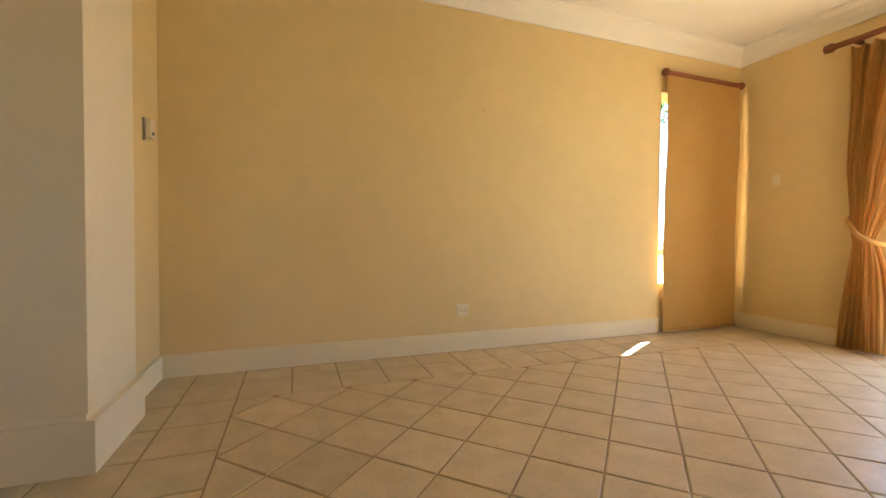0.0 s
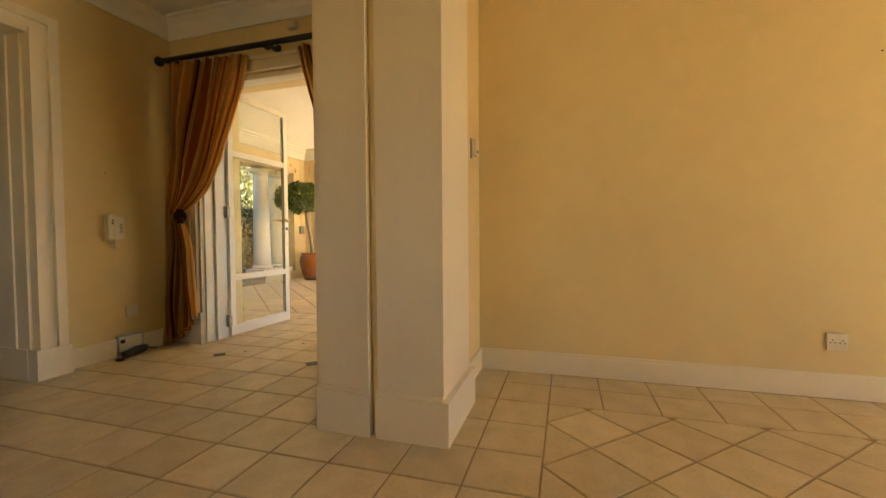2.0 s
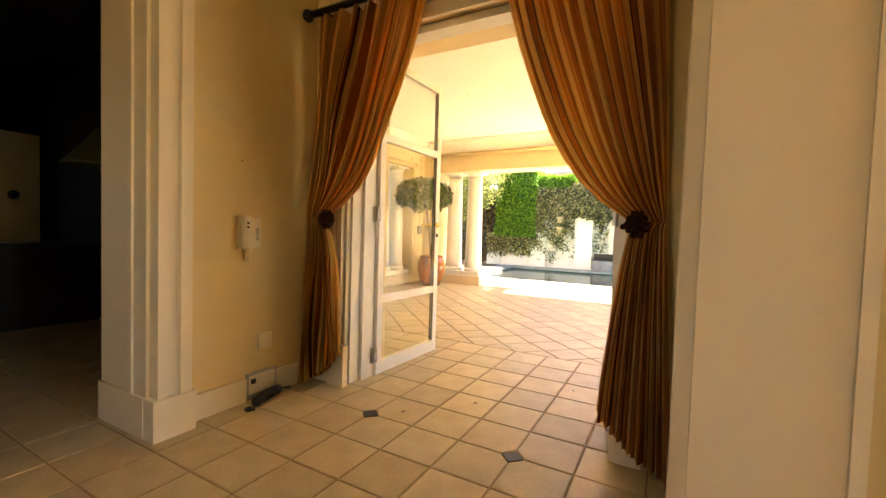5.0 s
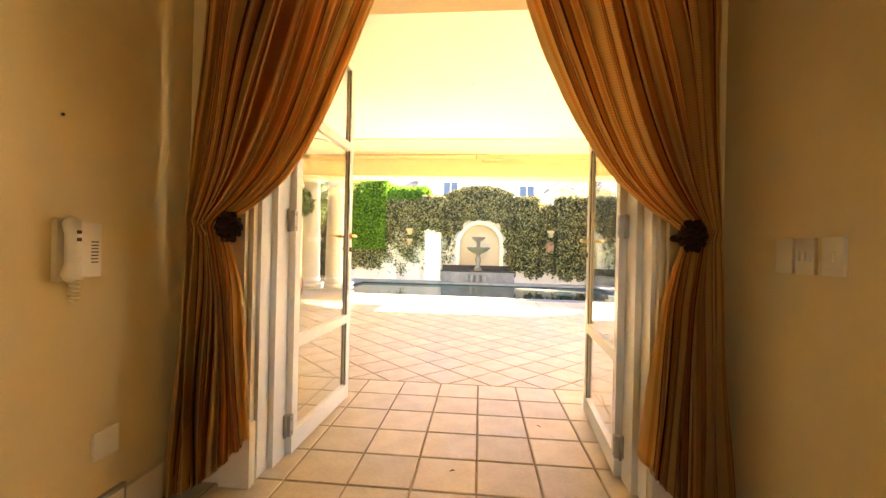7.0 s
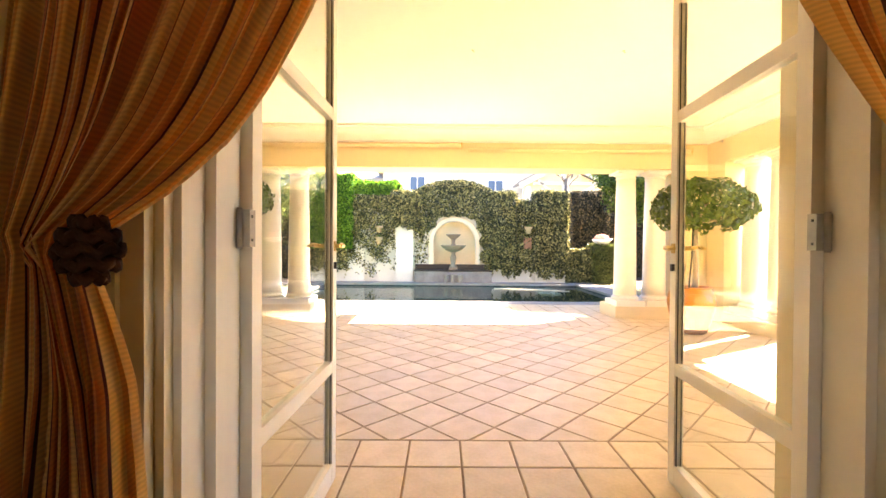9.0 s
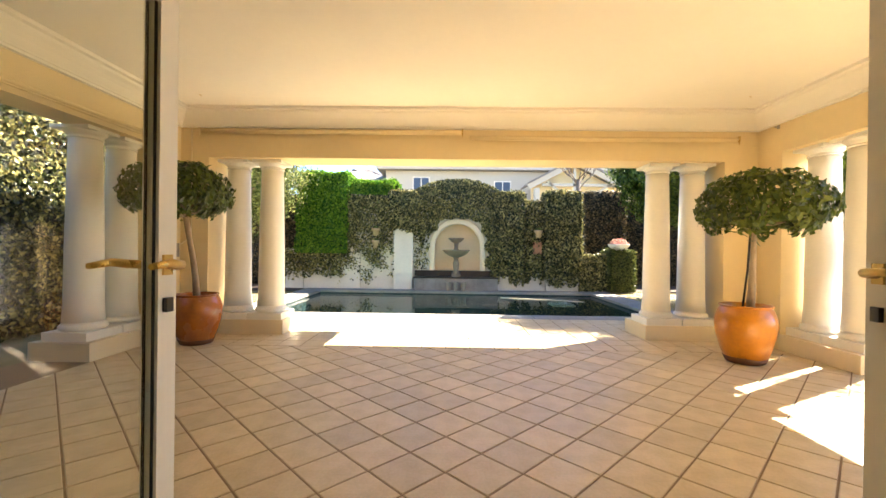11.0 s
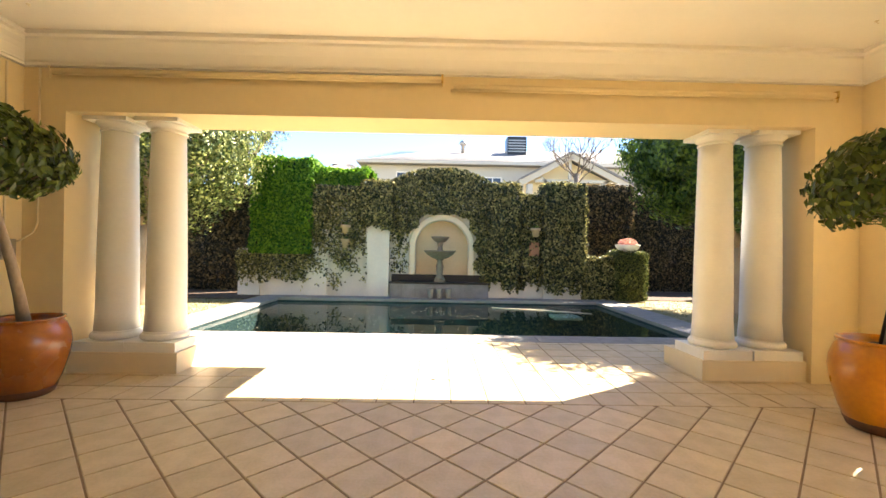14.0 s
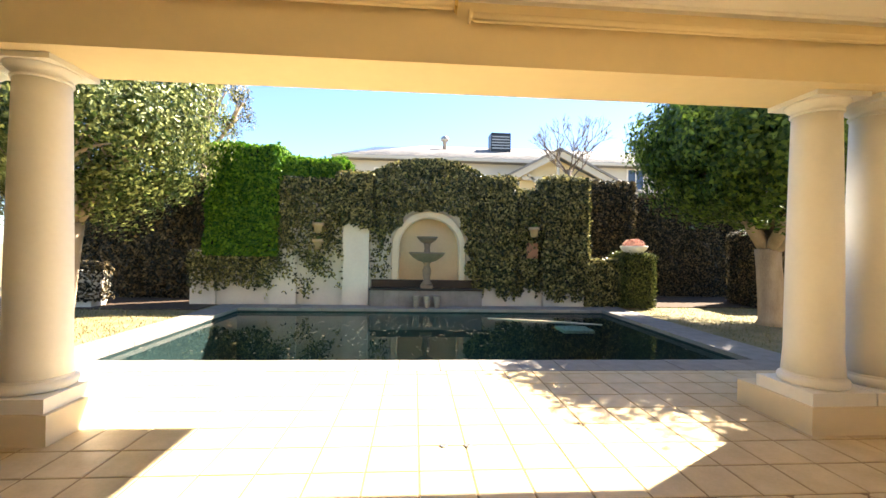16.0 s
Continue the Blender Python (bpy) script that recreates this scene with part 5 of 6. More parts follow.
hedge("wall_ivy", (-5.18, -3.40, GY - 0.12, GY + 0.3, 0.1, 1.12), IVY, 3900, 0.105, "patchy ivy on the low white garden wall", 21, faces="ft", core=False, cut=lambda c, rs: (rs.uniform(0, 1, len(c)) < np.clip((c[:, 2] - 0.22) * 1.3, 0.05, 0.8)) & (c[:, 2] > 0.30 + 0.08 * np.sin(c[:, 0] * 4.4 + 1) + 0.09 * np.sin(c[:, 0] * 13.1) + 0.06 * np.sin(c[:, 0] * 29)), category="ivy")
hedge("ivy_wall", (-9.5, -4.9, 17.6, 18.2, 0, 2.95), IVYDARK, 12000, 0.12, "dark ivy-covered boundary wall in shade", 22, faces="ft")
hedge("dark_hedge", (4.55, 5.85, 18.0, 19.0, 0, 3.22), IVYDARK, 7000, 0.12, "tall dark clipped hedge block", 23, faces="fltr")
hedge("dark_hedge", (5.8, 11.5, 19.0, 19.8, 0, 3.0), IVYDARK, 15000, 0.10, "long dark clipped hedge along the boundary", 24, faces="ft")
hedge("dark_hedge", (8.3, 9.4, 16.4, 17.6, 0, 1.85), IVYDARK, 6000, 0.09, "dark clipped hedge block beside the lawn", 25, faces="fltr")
hedge("side_hedge", (-6.9, -5.9, 4.7, 12.6, 0, 3.3), IVY, 18000, 0.10, "dark ivy hedge along the side garden", 26, faces="frt")
hedge("side_hedge", (10.5, 11.5, 9.5, 16.0, 0, 2.6), TREELEAF, 9000, 0.11, "green hedge along the far side garden", 27, faces="lt")
hedge("window_hedge", (-7.75, -7.3, 1.0, 3.3, 0, 3.1), IVY, 8500, 0.07, "thin leafy hedge outside the dark room's window", 28, faces="r", core=False)
for x, zs, seed in ((-2.37, (1.62, 1.25), 1), (2.58, (1.62,), 2)):
    for z in zs:
        wp = thing("wall_pot", (x, GY - 0.14, z), "small terracotta wall pot hung on the ivy", "plant pot", "wall pots")
        bm = bmesh.new()
        lathe(bm, [(0.075, 0), (0.10, 0.16), (0.125, 0.16), (0.13, 0.23), (0.11, 0.23), (0.10, 0.20), (0.001, 0.19)], 20)
        part("body", bm, PALEPOT, wp)
        rs = np.random.default_rng(seed)
        d = rs.normal(0, 1, (70, 3)); d[:, 2] = abs(d[:, 2])
        d /= np.linalg.norm(d, axis=1)[:, None]
        leaves("plant", d * 0.09 + np.array([0, 0, 0.20]), d, 0.07, TREELEAF, rs, wp)
lat = thing("wall_planter", (2.58, GY + 0.07, 1.12), "flat terracotta wall planter among the ivy", "plant pot")
box_part("body", lat, TERRA, (-0.13, 0.13, -0.09, 0.05, 0, 0.36), bevel=0.02)
bw = thing("flower_bowl", (5.06, GY - 0.02, 1.245), "wide pale stone bowl planted with pink flowers", "flower bowl")
bm = bmesh.new()
lathe(bm, [(0.11, 0), (0.12, 0.02), (0.20, 0.05), (0.28, 0.13), (0.31, 0.19), (0.315, 0.215), (0.29, 0.215), (0.25, 0.17), (0.001, 0.16)], 32)
part("bowl", bm, COLUMN, bw)
rs = np.random.default_rng(8)
d = rs.normal(0, 1, (420, 3)); d[:, 2] = abs(d[:, 2])
d /= np.linalg.norm(d, axis=1)[:, None]
leaves("flowers", d * np.array([0.27, 0.27, 0.20]) * rs.uniform(0.7, 1, (420, 1)) + np.array([0, 0, 0.19]), d, 0.06, FLOWER, rs, bw)

# ---- trees ----


def limb(bm, a, b, ra, rb, rnd, bend=0.08):
    a, b = Vector(a), Vector(b)
    m1 = a.lerp(b, 0.35) + Vector((rnd.uniform(-1, 1), rnd.uniform(-1, 1), rnd.uniform(-0.3, 1))) * bend
    m2 = a.lerp(b, 0.7) + Vector((rnd.uniform(-1, 1), rnd.uniform(-1, 1), rnd.uniform(-0.3, 1))) * bend
    tube(bm, [a, m1, m2, b], [ra, ra * 0.7 + rb * 0.3, ra * 0.35 + rb * 0.65, rb], 9)


def tree(name, at, fork, crown, radii, n, leaf, label, seed, rt=0.26, material=TREELEAF, clumps=70, boxy=1.0):
    """Trunk, main limbs, and a crown of leaf clumps spread over an uneven ellipsoid, gaps left between. crown, fork: local."""
    rnd, rs = random.Random(seed), np.random.default_rng(seed)
    t = thing(name, at, label, "tree")
    f = Vector(fork)
    bm = bmesh.new()
    tube(bm, [(0, 0, -0.05), (0.01, 0, 0.10), f * 0.35 + Vector((0.02, 0, 0)), f * 0.75, f], [rt * 1.35, rt * 1.08, rt * 0.95, rt * 0.9, rt * 0.95], 16)
    for v in bm.verts:
        v.co += Vector((noise.noise(v.co * 3), noise.noise(v.co * 3 + Vector((9, 0, 0))), 0)) * 0.03
    part("trunk", bm, BARK, t)
    c = Vector(crown)
    for k in range(6):
        a = k * 2 * math.pi / 6 + rnd.uniform(-0.3, 0.3)
        e = c + Vector((math.cos(a) * radii[0] * 0.62, math.sin(a) * radii[1] * 0.62, rnd.uniform(-0.45, 0.3) * radii[2]))
        bm = bmesh.new()
        limb(bm, f - Vector((0, 0, 0.08)), e, rt * 0.55, 0.03, rnd)
        for _ in range(3):
            e2 = e + Vector((rnd.uniform(-1, 1), rnd.uniform(-1, 1), rnd.uniform(0, 1))) * radii[2] * 0.35
            limb(bm, f.lerp(e, 0.75), e2, 0.04, 0.012, rnd, 0.05)
        part("limb", bm, BARK, t)
    cc = []
    for k in range(clumps):
        d = rs.normal(0, 1, 3)
        d /= np.linalg.norm(d) ** boxy
        d /= max(1.0, np.linalg.norm(d) * 0.8) if boxy != 1.0 else 1.0
        rad = rs.uniform(0.62, 1.0)
        cc.append((np.array(c) + d * np.array(radii) * rad, rs.uniform(0.20, 0.36) * min(radii)))
    per = n // clumps
    C, N = [], []
    for p, r in cc:
        d = rs.normal(0, 1, (per, 3))
        d /= np.linalg.norm(d, axis=1)[:, None]
        C.append(p + d * r * rs.uniform(0.55, 1.05, (per, 1)))
        N.append(d * 0.6 + (p - np.array(c)) / np.array(radii))
    leaves("crown", np.concatenate(C), np.concatenate(N), leaf, material, rs, t, droop=0.4)
    return t


tree("tree", (6.62, 14.35, -0.03), (-0.12, 0, 1.45), (0.18, -0.45, 3.45), (2.75, 3.0, 1.52), 110000, 0.105, "clipped dense green tree with a pale trunk on the lawn", 31, rt=0.22, clumps=430)
tree("tree", (-6.35, 14.6, -0.03), (0.2, 0, 1.7), (0.0, 0.1, 3.55), (2.3, 2.0, 1.75), 64000, 0.085, "spreading green garden tree beside the pool", 32, rt=0.17, clumps=220, material=GARDENLEAF)
tree("tree", (9.6, 9.6, -0.03), (0, 0, 2.2), (0, 0, 4.6), (2.3, 2.4, 1.6), 14000, 0.11, "green garden tree beyond the lawn", 35, rt=0.2, clumps=70)
tree("tree", (-7.6, 21.8, -0.03), (0, 0, 4.2), (0.3, 0, 6.3), (1.6, 1.2, 1.2), 7000, 0.09, "thin-leaved brownish tree behind the boundary", 33, rt=0.16, material=IVY, clumps=40)
bt = thing("bare_tree", (5.5, 22.0, -0.03), "leafless winter tree behind the garden wall", "tree")
rnd = random.Random(41)
bm = bmesh.new()
tube(bm, [(0, 0, 0), (0.03, 0, 2.2), (0, 0, 4.4)], [0.14, 0.11, 0.09], 10)
part("trunk", bm, TWIG, bt)


def twigs(bm, a, d, length, r, depth):
    b = a + d * length
    tube(bm, [a, a.lerp(b, 0.5) + Vector((rnd.uniform(-1, 1), rnd.uniform(-1, 1), rnd.uniform(-1, 1))) * length * 0.06, b], [r, r * 0.8, r * 0.55], 5)
    if depth:
        for _ in range(3):
            q = Vector((rnd.uniform(-1, 1), rnd.uniform(-1, 1), rnd.uniform(-0.2, 1.0))).normalized()
            twigs(bm, a.lerp(b, rnd.uniform(0.6, 1)), (d * 1.1 + q * 0.75).normalized(), length * 0.68, r * 0.62, depth - 1)


for k in range(7):
    a = k * 0.9 + rnd.uniform(-0.2, 0.2)
    bm = bmesh.new()
    twigs(bm, Vector((0, 0, 3.9 + 0.08 * k)), Vector((math.cos(a) * 0.75, math.sin(a) * 0.75, 0.8)).normalized(), 0.95, 0.030, 4)
    part("branch", bm, TWIG, bt)

# ---- neighbouring house ----
hs_ = thing("neighbour_house", (0, 30, -0.03), "white two-storey neighbouring house with a pale hipped roof", "house")
box_part("wall", hs_, HOUSEW, (-4.2, 20.0, 0, 9, 0, 6.25), bevel=0.0)
box_part("wall", hs_, HOUSEW, (-9.5, -4.2, 1.5, 8, 0, 5.6), bevel=0.0)


def hip(x0, x1, y0, y1, ze, zr, over=0.5):
    bm = bmesh.new()
    x0, x1, y0, y1 = x0 - over, x1 + over, y0 - over, y1 + over
    m, ins = (y0 + y1) / 2, (y1 - y0) / 2
    lo = [bm.verts.new(p) for p in ((x0, y0, ze), (x1, y0, ze), (x1, y1, ze), (x0, y1, ze))]
    lb = [bm.verts.new(p) for p in ((x0, y0, ze - 0.2), (x1, y0, ze - 0.2), (x1, y1, ze - 0.2), (x0, y1, ze - 0.2))]
    r0, r1 = bm.verts.new((x0 + ins, m, zr)), bm.verts.new((x1 - ins, m, zr))
    bm.faces.new((lo[0], lo[1], r1, r0)), bm.faces.new((lo[2], lo[3], r0, r1)), bm.faces.new((lo[1], lo[2], r1)), bm.faces.new((lo[3], lo[0], r0))
    bm.faces.new(list(reversed(lb)))
    for k in range(4):
        bm.faces.new((lb[k], lb[(k + 1) % 4], lo[(k + 1) % 4], lo[k]))
    return bm


part("roof", hip(-4.2, 20.0, 0, 9, 6.4, 8.25), ROOFM, hs_, "pale grey roof slates")
part("roof", hip(-9.5, -4.2, 1.5, 8, 5.8, 7.2), ROOFM, hs_, "pale grey roof slates")
for k in range(9):
    bm = bmesh.new()
    bx(bm, -4.5 + k * 0.22, 20.3 - k * 0.22, -0.52 + k * 0.47 - 0.02, -0.52 + k * 0.47, 6.40 + k * 0.168, 6.43 + k * 0.168)
    part("slate_course", bm, ROOFM, hs_)
box_part("gutter", hs_, HOUSEW, (-4.75, 20.5, -0.62, -0.50, 6.22, 6.38))
for x, z0, z1, w in ((-1.95, 4.75, 5.75, 0.95), (3.2, 4.75, 5.52, 0.95), (9.1, 5.0, 6.15, 0.8), (12.5, 5.0, 6.1, 0.9)):
    wd = box_part("window", hs_, ALU, (x - w / 2 - 0.07, x + w / 2 + 0.07, -0.06, 0.0, z0 - 0.07, z1 + 0.07), "", 0.0)
    box_part("pane", wd, DARKWIN, (x - w / 2, x + w / 2, -0.075, -0.061, z0, z1), "dark window glass", 0.0)
    box_part("glazing_bar", wd, ALU, (x - 0.025, x + 0.025, -0.09, -0.076, z0, z1), "", 0.0)
ac = box_part("roof_unit", hs_, BLACKPL, (4.5, 5.75, 2.6, 3.6, 7.45, 8.75), "dark grey roof-top air unit", 0.03)
for k in range(5):
    box_part("louvre", ac, STEEL, (4.56, 5.69, 2.57, 2.6, 7.75 + k * 0.18, 7.82 + k * 0.18), "", 0.0)
bm = bmesh.new()
lathe(bm, [(0.12, 7.6), (0.12, 8.15), (0.24, 8.2), (0.27, 8.35), (0.16, 8.5), (0.01, 8.52)], 16, 1.6, 3.0)
part("vent_cowl", bm, STEEL, hs_, "round metal roof vent")
gb = thing("gabled_pergola", (0, 26.6, -0.03), "pale timber gable with open braces behind the garden wall", "gable")
bm = bmesh.new()


def beam2(bm, a, b, w, y0, y1):
    a, b = Vector((a[0], 0, a[1])), Vector((b[0], 0, b[1]))
    d = (b - a).normalized()
    k = Vector((-d.z, 0, d.x)) * w / 2
    vs = [bm.verts.new((p.x, y, p.z)) for y in (y0, y1) for p in (a + k, b + k, b - k, a - k)]
    for f in ((0, 1, 2, 3), (7, 6, 5, 4), (0, 4, 5, 1), (1, 5, 6, 2), (2, 6, 7, 3), (3, 7, 4, 0)):
        bm.faces.new([vs[i] for i in f])


for a, b in (((4.2, 4.75), (6.8, 6.15)), ((6.8, 6.15), (11.3, 3.9))):
    bm = bmesh.new()
    beam2(bm, a, b, 0.30, 0, 0.15)
    part("barge_board", bm, HOUSEW, gb)
    bm = bmesh.new()
    beam2(bm, (a[0], a[1] + 0.2), (b[0], b[1] + 0.2), 0.10, -0.1, 2.5)
    part("roof_slope", bm, ROOFM, gb, "grey roof edge")
for a, b, w in (((5.0, 4.9), (9.3, 4.9), 0.16), ((6.8, 6.0), (6.8, 4.2), 0.14), ((5.3, 5.1), (6.3, 4.2), 0.12), ((8.9, 5.0), (7.6, 4.2), 0.12)):
    bm = bmesh.new()
    beam2(bm, a, b, w, 0.2, 0.32)
    part("brace", bm, HOUSEW, gb)
bm = bmesh.new()
vs = [(4.5, 0.9), (11.2, 0.9), (11.2, 3.9), (6.8, 6.0), (4.5, 4.8)]
va = [bm.verts.new((x, 0.6, z)) for x, z in vs]
vb = [bm.verts.new((x, 0.9, z)) for x, z in vs]
bm.faces.new(va), bm.faces.new(list(reversed(vb)))
for k in range(5):
    bm.faces.new((va[k], vb[k], vb[(k + 1) % 5], va[(k + 1) % 5]))
part("back_wall", bm, PATIO, gb, "shaded cream wall under the gable")
for x in (4.7, 11.0):
    box_part("post", gb, HOUSEW, (x - 0.12, x + 0.12, 0.0, 0.5, 0, 4.7 if x < 6 else 4.0))
# lawn edge, soil bed and low garden wall
struct("soil_bed", [(-9.5, -4.62, 15.7, 17.6, -0.06, -0.012)], SOIL, "bare brown soil under the boundary wall", "soil")
struct("soil_bed_right", [(5.5, 11.0, 16.6, 19.0, -0.06, -0.012)], SOIL, "bare soil under the dark hedges", "soil")
struct("garden_wall_low", [(7.0, 10.4, 12.2, 12.45, -0.03, 0.95)], GARDENW, "low white wall beyond the side lawn", "wall", bevel=0.01)
pw = thing("boundary_pillar", (-7.25, 16.1, -0.03), "white garden pillar with ivy at its foot", "pillar")
box_part("body", pw, GARDENW, (-0.45, 0.45, -0.2, 0.25, 0, 0.75), bevel=0.01)
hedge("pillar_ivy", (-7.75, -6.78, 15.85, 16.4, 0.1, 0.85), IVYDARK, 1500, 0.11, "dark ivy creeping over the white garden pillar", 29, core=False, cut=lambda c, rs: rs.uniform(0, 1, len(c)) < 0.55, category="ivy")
for x, y, a in ((0.032, 3.992, 20), (-0.30, 3.62, 70), (0.55, 4.6, 130)):
    dl = thing("dry_leaf", pose(x, y, 0.002, 0, 0, a), "small dry brown leaf fragment on the tiles", "leaf", "leaf fragments")
    bm = bmesh.new()
    vs = [bm.verts.new(p) for p in ((-0.02, 0, 0.001), (0, -0.007, 0.004), (0.018, 0.001, 0.002), (0.002, 0.008, 0.006), (0, 0, 0.001))]
    for f in ((0, 1, 4), (1, 2, 4), (2, 3, 4), (3, 0, 4)):
        bm.faces.new([vs[k] for k in f])
    part("blade", bm, SOIL, dl)
rs = np.random.default_rng(50)
gx = np.concatenate([rs.uniform(-8.5, -4.5, 5200), rs.uniform(4.7, 10.0, 6500)])
gy = np.concatenate([rs.uniform(10.5, 15.7, 5200), rs.uniform(9.5, 16.6, 6500)])
GRASS = island_leaf("dry_grass_blade", (0.10, 0.12, 0.03), (0.42, 0.33, 0.16), 0.6, 0.3)
up_ = rs.normal(0, 1, (len(gx), 3)) * np.array([1, 1, 0.15])
tagged(leaves("grass", np.stack([gx, gy, np.full(len(gx), -0.012)], 1), up_, 0.06, GRASS, rs, droop=-2.5, aspect=0.16, fold=0.05), "short dry grass on the lawn", "grass", kind="stuff")


# ---- tiles ----
TG = {"floor_hall": 0.0042, "floor_patio": 0.0058}     # half the width of a joint


def tile_mesh(w, d, name="tile"):
    """A tile with a small bevelled edge, centred, top at z = 0."""
    bm = bmesh.new()
    b, h = 0.004, 0.010
    lo = [bm.verts.new((x * w / 2, y * d / 2, -h)) for x, y in ((-1, -1), (1, -1), (1, 1), (-1, 1))]
    md = [bm.verts.new((x * w / 2, y * d / 2, -0.003)) for x, y in ((-1, -1), (1, -1), (1, 1), (-1, 1))]
    up = [bm.verts.new((x * (w / 2 - b), y * (d / 2 - b), 0)) for x, y in ((-1, -1), (1, -1), (1, 1), (-1, 1))]
    for a, c in ((lo, md), (md, up)):
        for k in range(4):
            bm.faces.new((a[k], a[(k + 1) % 4], c[(k + 1) % 4], c[k]))
    bm.faces.new(up)
    return mesh_of(name, bm, TILE)


def clip(poly, x0, x1, y0, y1):
    for ax, val, sg in ((0, x0, 1), (0, x1, -1), (1, y0, 1), (1, y1, -1)):
        out = []
        for p, q in zip(poly, poly[1:] + poly[:1]):
            dp, dq = sg * (p[ax] - val), sg * (q[ax] - val)
            if dp >= 0:
                out.append(p)
            if (dp >= 0) != (dq >= 0):
                k = dp / (dp - dq)
                out.append((p[0] + (q[0] - p[0]) * k, p[1] + (q[1] - p[1]) * k))
        poly = [p for k, p in enumerate(out) if math.dist(p, out[k - 1]) > 1e-4]
        if len(poly) < 3:
            return []
    return poly


def shrink(poly, g):
    """Inset a convex polygon by g."""
    n, out = len(poly), []
    for i in range(n):
        a, b, c = Vector(poly[i - 1]), Vector(poly[i]), Vector(poly[(i + 1) % n])
        d1, d2 = (b - a), (c - b)
        if d1.length < 1e-6 or d2.length < 1e-6:
            continue
        d1.normalize(), d2.normalize()
        n1, n2 = Vector((-d1.y, d1.x)), Vector((-d2.y, d2.x))
        out.append(tuple(b + (n1 + n2) * (g / max(0.3, 1 + n1.dot(n2)))))
    return out


def area(poly):
    return 0.5 * sum(p[0] * q[1] - q[0] * p[1] for p, q in zip(poly, poly[1:] + poly[:1]))


FULL = {k: tile_mesh(P - 2 * g, P - 2 * g) for k, g in TG.items()}
rest = bmesh.new()
rnd = random.Random(77)
count = {"n": 0}


def put_poly(poly, parent):
    poly = shrink(poly, TG[parent.name])
    if len(poly) < 3 or area(poly) < 0.0006:
        return
    inner = shrink(poly, 0.004)
    z = rnd.uniform(-0.0012, 0.0)
    if len(inner) != len(poly):
        inner = poly
    lo = [rest.verts.new((*p, -0.010)) for p in poly]
    md = [rest.verts.new((*p, -0.003 + z)) for p in poly]
    up = [rest.verts.new((*p, z)) for p in inner]
    for a, c in ((lo, md), (md, up)):
        for k in range(len(poly)):
            rest.faces.new((a[k], a[(k + 1) % len(poly)], c[(k + 1) % len(poly)], c[k]))
    rest.faces.new(up)


def put_full(x, y, turn, parent, near):
    z = rnd.uniform(-0.0012, 0.0)
    m = pose(x, y, z, rnd.uniform(-0.12, 0.12), rnd.uniform(-0.12, 0.12), turn + 90 * rnd.randrange(4) + rnd.uniform(-0.15, 0.15))
    if near and count["n"] < 600:
        count["n"] += 1
        ob = new("tile", FULL[parent.name])
        ob.parent = parent
        ob.matrix_basis = m
        return
    h = P / 2
    c, s = math.cos(radians(turn)), math.sin(radians(turn))
    put_poly([(x + dx * c - dy * s, y + dx * s + dy * c) for dx, dy in ((-h, -h), (h, -h), (h, h), (-h, h))], parent)


X0, Y0 = -0.465, 3.5        # a corner of the straight lattice
floor_in = bpy.data.objects["floor_hall"]
floor_out = bpy.data.objects["floor_patio"]


def straight(x0, x1, y0, y1, parent, near=lambda x, y: False, skip=()):
    i0, i1 = math.floor((x0 - X0) / P), math.ceil((x1 - X0) / P)
    j0, j1 = math.floor((y0 - Y0) / P), math.ceil((y1 - Y0) / P)
    for i in range(i0, i1):
        for j in range(j0, j1):
            a, b = X0 + i * P, Y0 + j * P
            if any(abs(a + cx * P - px) < 0.02 and abs(b + cy * P - py) < 0.02 for px, py in skip for cx in (0, 1) for cy in (0, 1)):
                q = []
                for cx, cy in ((0, 0), (1, 0), (1, 1), (0, 1)):
                    p = (a + cx * P, b + cy * P)
                    if any(abs(p[0] - sx) < 0.02 and abs(p[1] - sy) < 0.02 for sx, sy in skip):
                        e = 0.062
                        sx, sy = (1 if cx == 0 else -1), (1 if cy == 0 else -1)
                        k1, k2 = (p[0] + sx * e, p[1]), (p[0], p[1] + sy * e)
                        q += [k2, k1] if (cx, cy) in ((0, 0), (1, 1)) else [k1, k2]
                    else:
                        q.append(p)
                q = clip(q, x0, x1, y0, y1)
                if q:
                    put_poly(q, parent)
                continue
            if a >= x0 - 1e-4 and a + P <= x1 + 1e-4 and b >= y0 - 1e-4 and b + P <= y1 + 1e-4:
                put_full(a + P / 2, b + P / 2, 0, parent, near(a, b))
            else:
                q = clip([(a, b), (a + P, b), (a + P, b + P), (a, b + P)], x0, x1, y0, y1)
                if q:
                    put_poly(q, parent)


def diagonal(x0, x1, y0, y1, ox, oy, parent, near=lambda x, y: False):
    D = P * math.sqrt(2)
    for i in range(math.floor((x0 - ox) / D) - 1, math.ceil((x1 - ox) / D) + 2):
        for j in range(2 * (math.floor((y0 - oy) / D) - 1), 2 * (math.ceil((y1 - oy) / D) + 2)):
            x, y = ox + i * D + (D / 2 if j % 2 else 0), oy + j * D / 2
            h = D / 2
            if x - h >= x0 - 1e-3 and x + h <= x1 + 1e-3 and y - h >= y0 - 1e-3 and y + h <= y1 + 1e-3:
                put_full(x, y, 45, parent, near(x, y))
            else:
                q = clip([(x - h, y), (x, y - h), (x + h, y), (x, y + h)], x0, x1, y0, y1)
                if q:
                    put_poly(q, parent)


INS = [(X0, Y0), (X0 + 3 * P, Y0), (X0, Y0 - 6 * P), (X0 + 3 * P, Y0 - 6 * P), (X0, Y0 - 12 * P), (X0 + 3 * P, Y0 - 12 * P)]
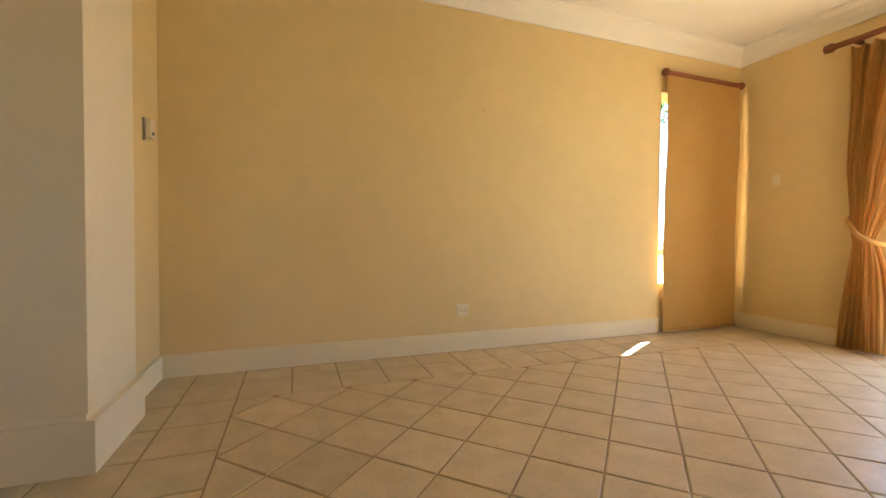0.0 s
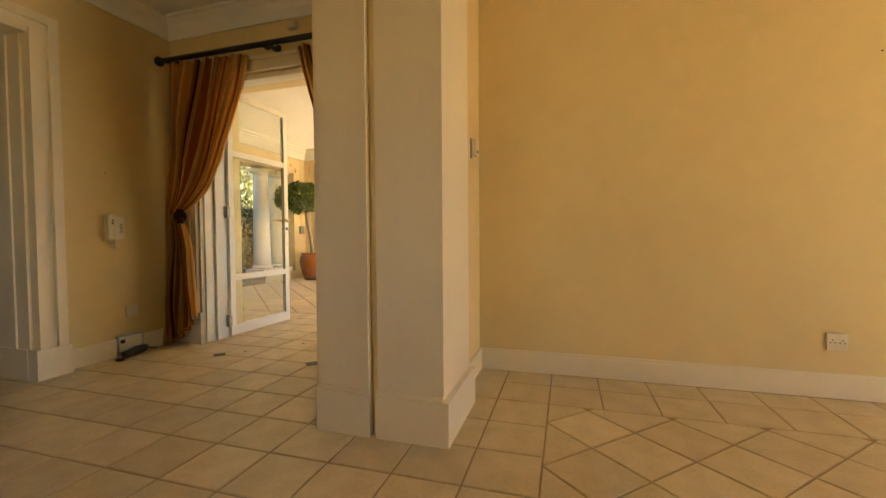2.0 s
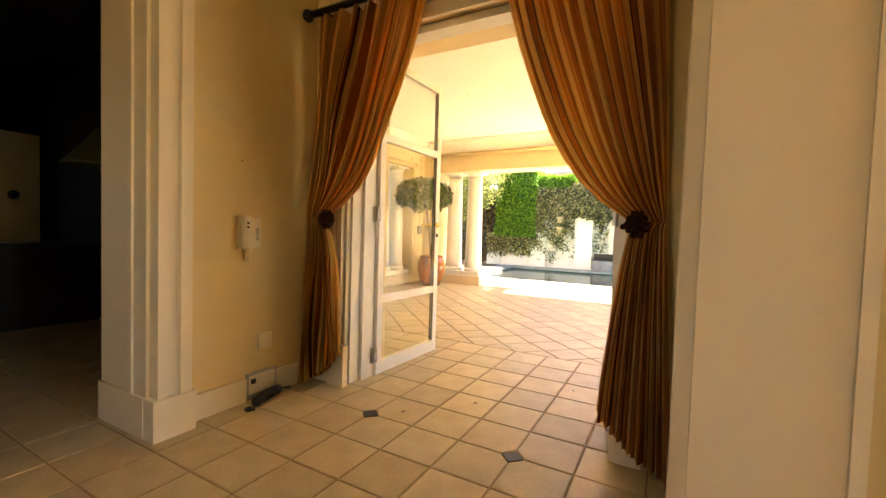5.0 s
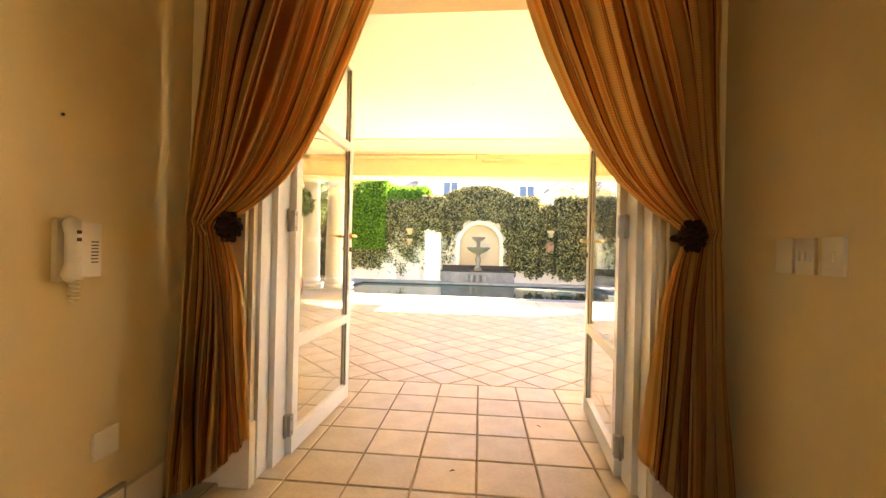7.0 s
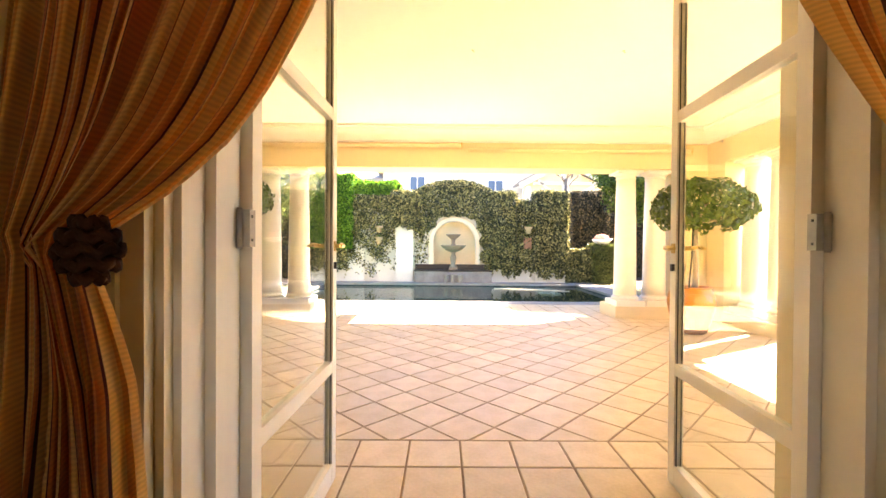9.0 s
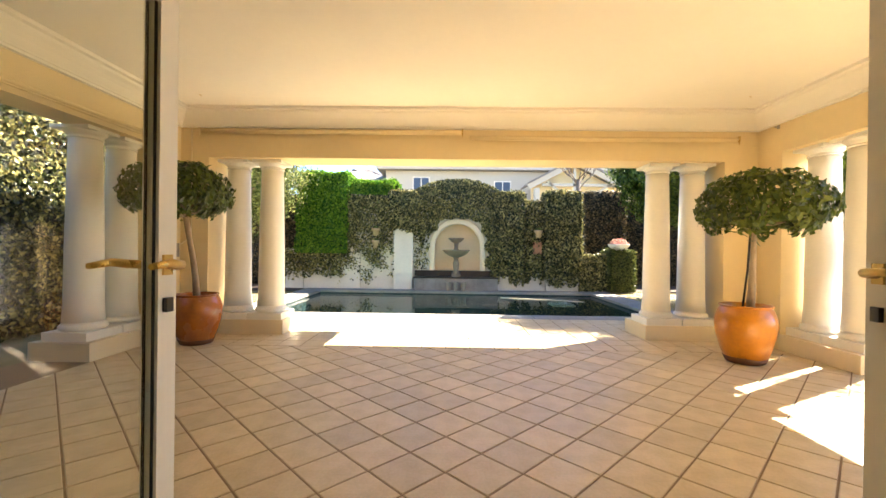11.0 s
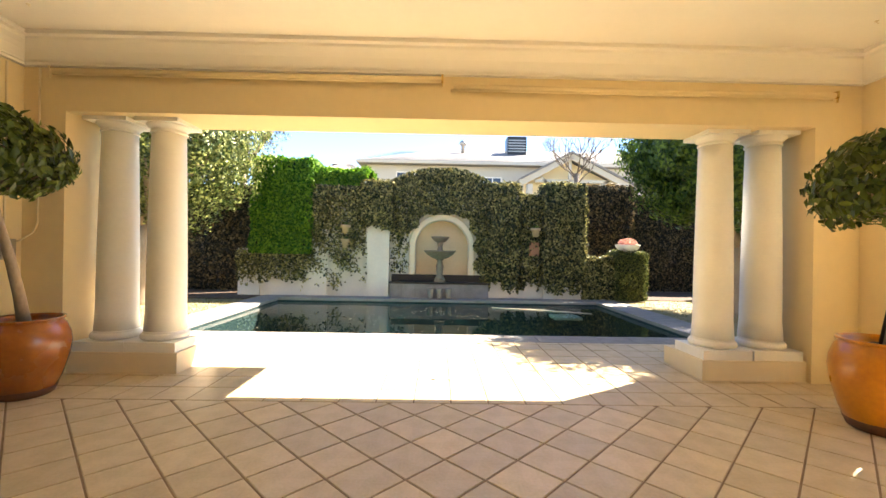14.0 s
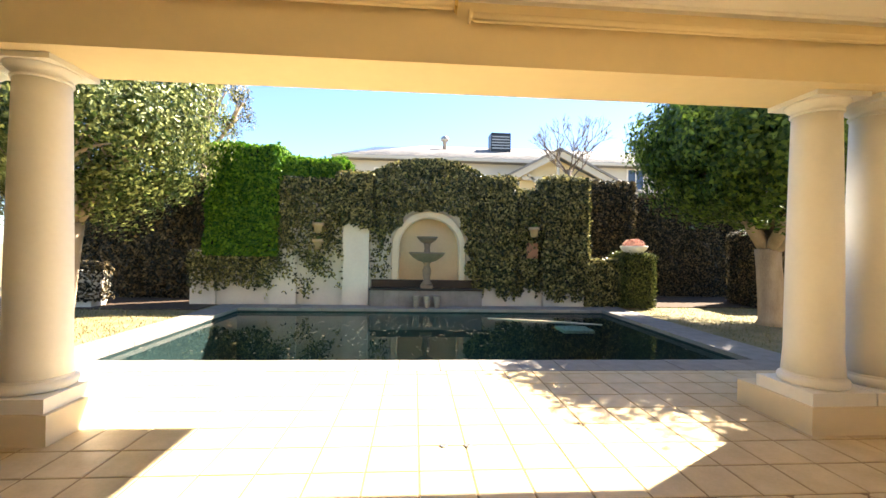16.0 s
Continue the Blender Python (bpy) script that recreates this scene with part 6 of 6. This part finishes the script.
YB1, YB2 = Y0 + 6 * P, Y0 + 18 * P     # edges of the diagonal field outside
RX0, RY1 = X0 + 9 * P, Y0 - P      # edges of the diagonal field in the room
YD1, YD2 = Y0 + P, Y0 + 3 * P
straight(-1.705, RX0, -3.99, YD1, floor_in, lambda x, y: y > 1.2 and not (x > 1.0 and y > 2.4), INS)
straight(-1.085, 1.085, YD1, YD2, floor_out, lambda x, y: True)
straight(RX0, 7.36, RY1, YI - 0.02, floor_in)
diagonal(RX0, 7.36, -3.99, RY1, RX0, 2.50 - P / math.sqrt(2), floor_in, lambda x, y: x < 3.7 and y > 1.2)
straight(PL, PR, YD2, YB1, floor_out, lambda x, y: abs(x) < 1.2)
diagonal(PL, PR, YB1, YB2, 0.087 + 0.2192, 7.299, floor_out, lambda x, y: abs(x) < 2.2)
straight(PL, PR, YB2, 9.70, floor_out)
straight(-4.45, 4.65, 9.70, 11.36, floor_out)
straight(-6.79, -1.705, -3.99, 3.8, floor_in)
me = bpy.data.meshes.new("tile_field")
bmesh.ops.recalc_face_normals(rest, faces=rest.faces)
rest.to_mesh(me)
rest.free()
me.materials.append(TILE)
fld = new("tile_field", me)
fld.parent = floor_out
tagged(fld, kind="stuff")
for x, y in INS:
    bm = bmesh.new()
    e = 0.062 - 0.004
    vs = [bm.verts.new(p) for p in ((x - e, y, -0.0005), (x, y - e, -0.0005), (x + e, y, -0.0005), (x, y + e, -0.0005))]
    lo = [bm.verts.new((v.co.x, v.co.y, -0.01)) for v in vs]
    bm.faces.new(vs)
    for k in range(4):
        bm.faces.new((lo[k], lo[(k + 1) % 4], vs[(k + 1) % 4], vs[k]))
    part("inset_tile", bm, INSET, floor_in, "dark slate inset tile")

# coping round the pool, slab by slab
cop = tagged(new("pool_coping"), "grey stone coping slabs round the pool", "coping", kind="structure")


def slab(w, d):
    bm = bmesh.new()
    bx(bm, -w / 2, w / 2, -d / 2, d / 2, -0.06, 0.0)
    return mesh_of("slab", bm, COPING, 0.006)


def run(x0, x1, y0, y1, n, along):
    w = ((x1 - x0) if along == "x" else (y1 - y0)) / n
    me = slab(w - 0.006, y1 - y0 - 0.006) if along == "x" else slab(x1 - x0 - 0.006, w - 0.006)
    for k in range(n):
        ob = new("slab", me)
        ob.parent = cop
        ob.matrix_basis = pose(x0 + (k + 0.5) * w, (y0 + y1) / 2, rnd.uniform(-0.002, 0.002)) if along == "x" else pose((x0 + x1) / 2, y0 + (k + 0.5) * w, rnd.uniform(-0.002, 0.002))


run(-4.45, 4.65, 11.36, 11.80, 20, "x")
run(-4.45, 4.65, 15.90, 16.46, 20, "x")
run(-4.45, -3.88, 11.80, 15.90, 9, "y")
run(4.00, 4.65, 11.80, 15.90, 9, "y")
struct("pool_surround_bed", [(-4.45, -4.055, 11.36, 16.46, -0.5, -0.061), (4.175, 4.65, 11.36, 16.46, -0.5, -0.061), (-4.055, 4.175, 11.36, 11.625, -0.5, -0.061), (-4.055, 4.175, 16.075, 16.46, -0.5, -0.061)], GROUT, "mortar bed under the pool coping", "ground")
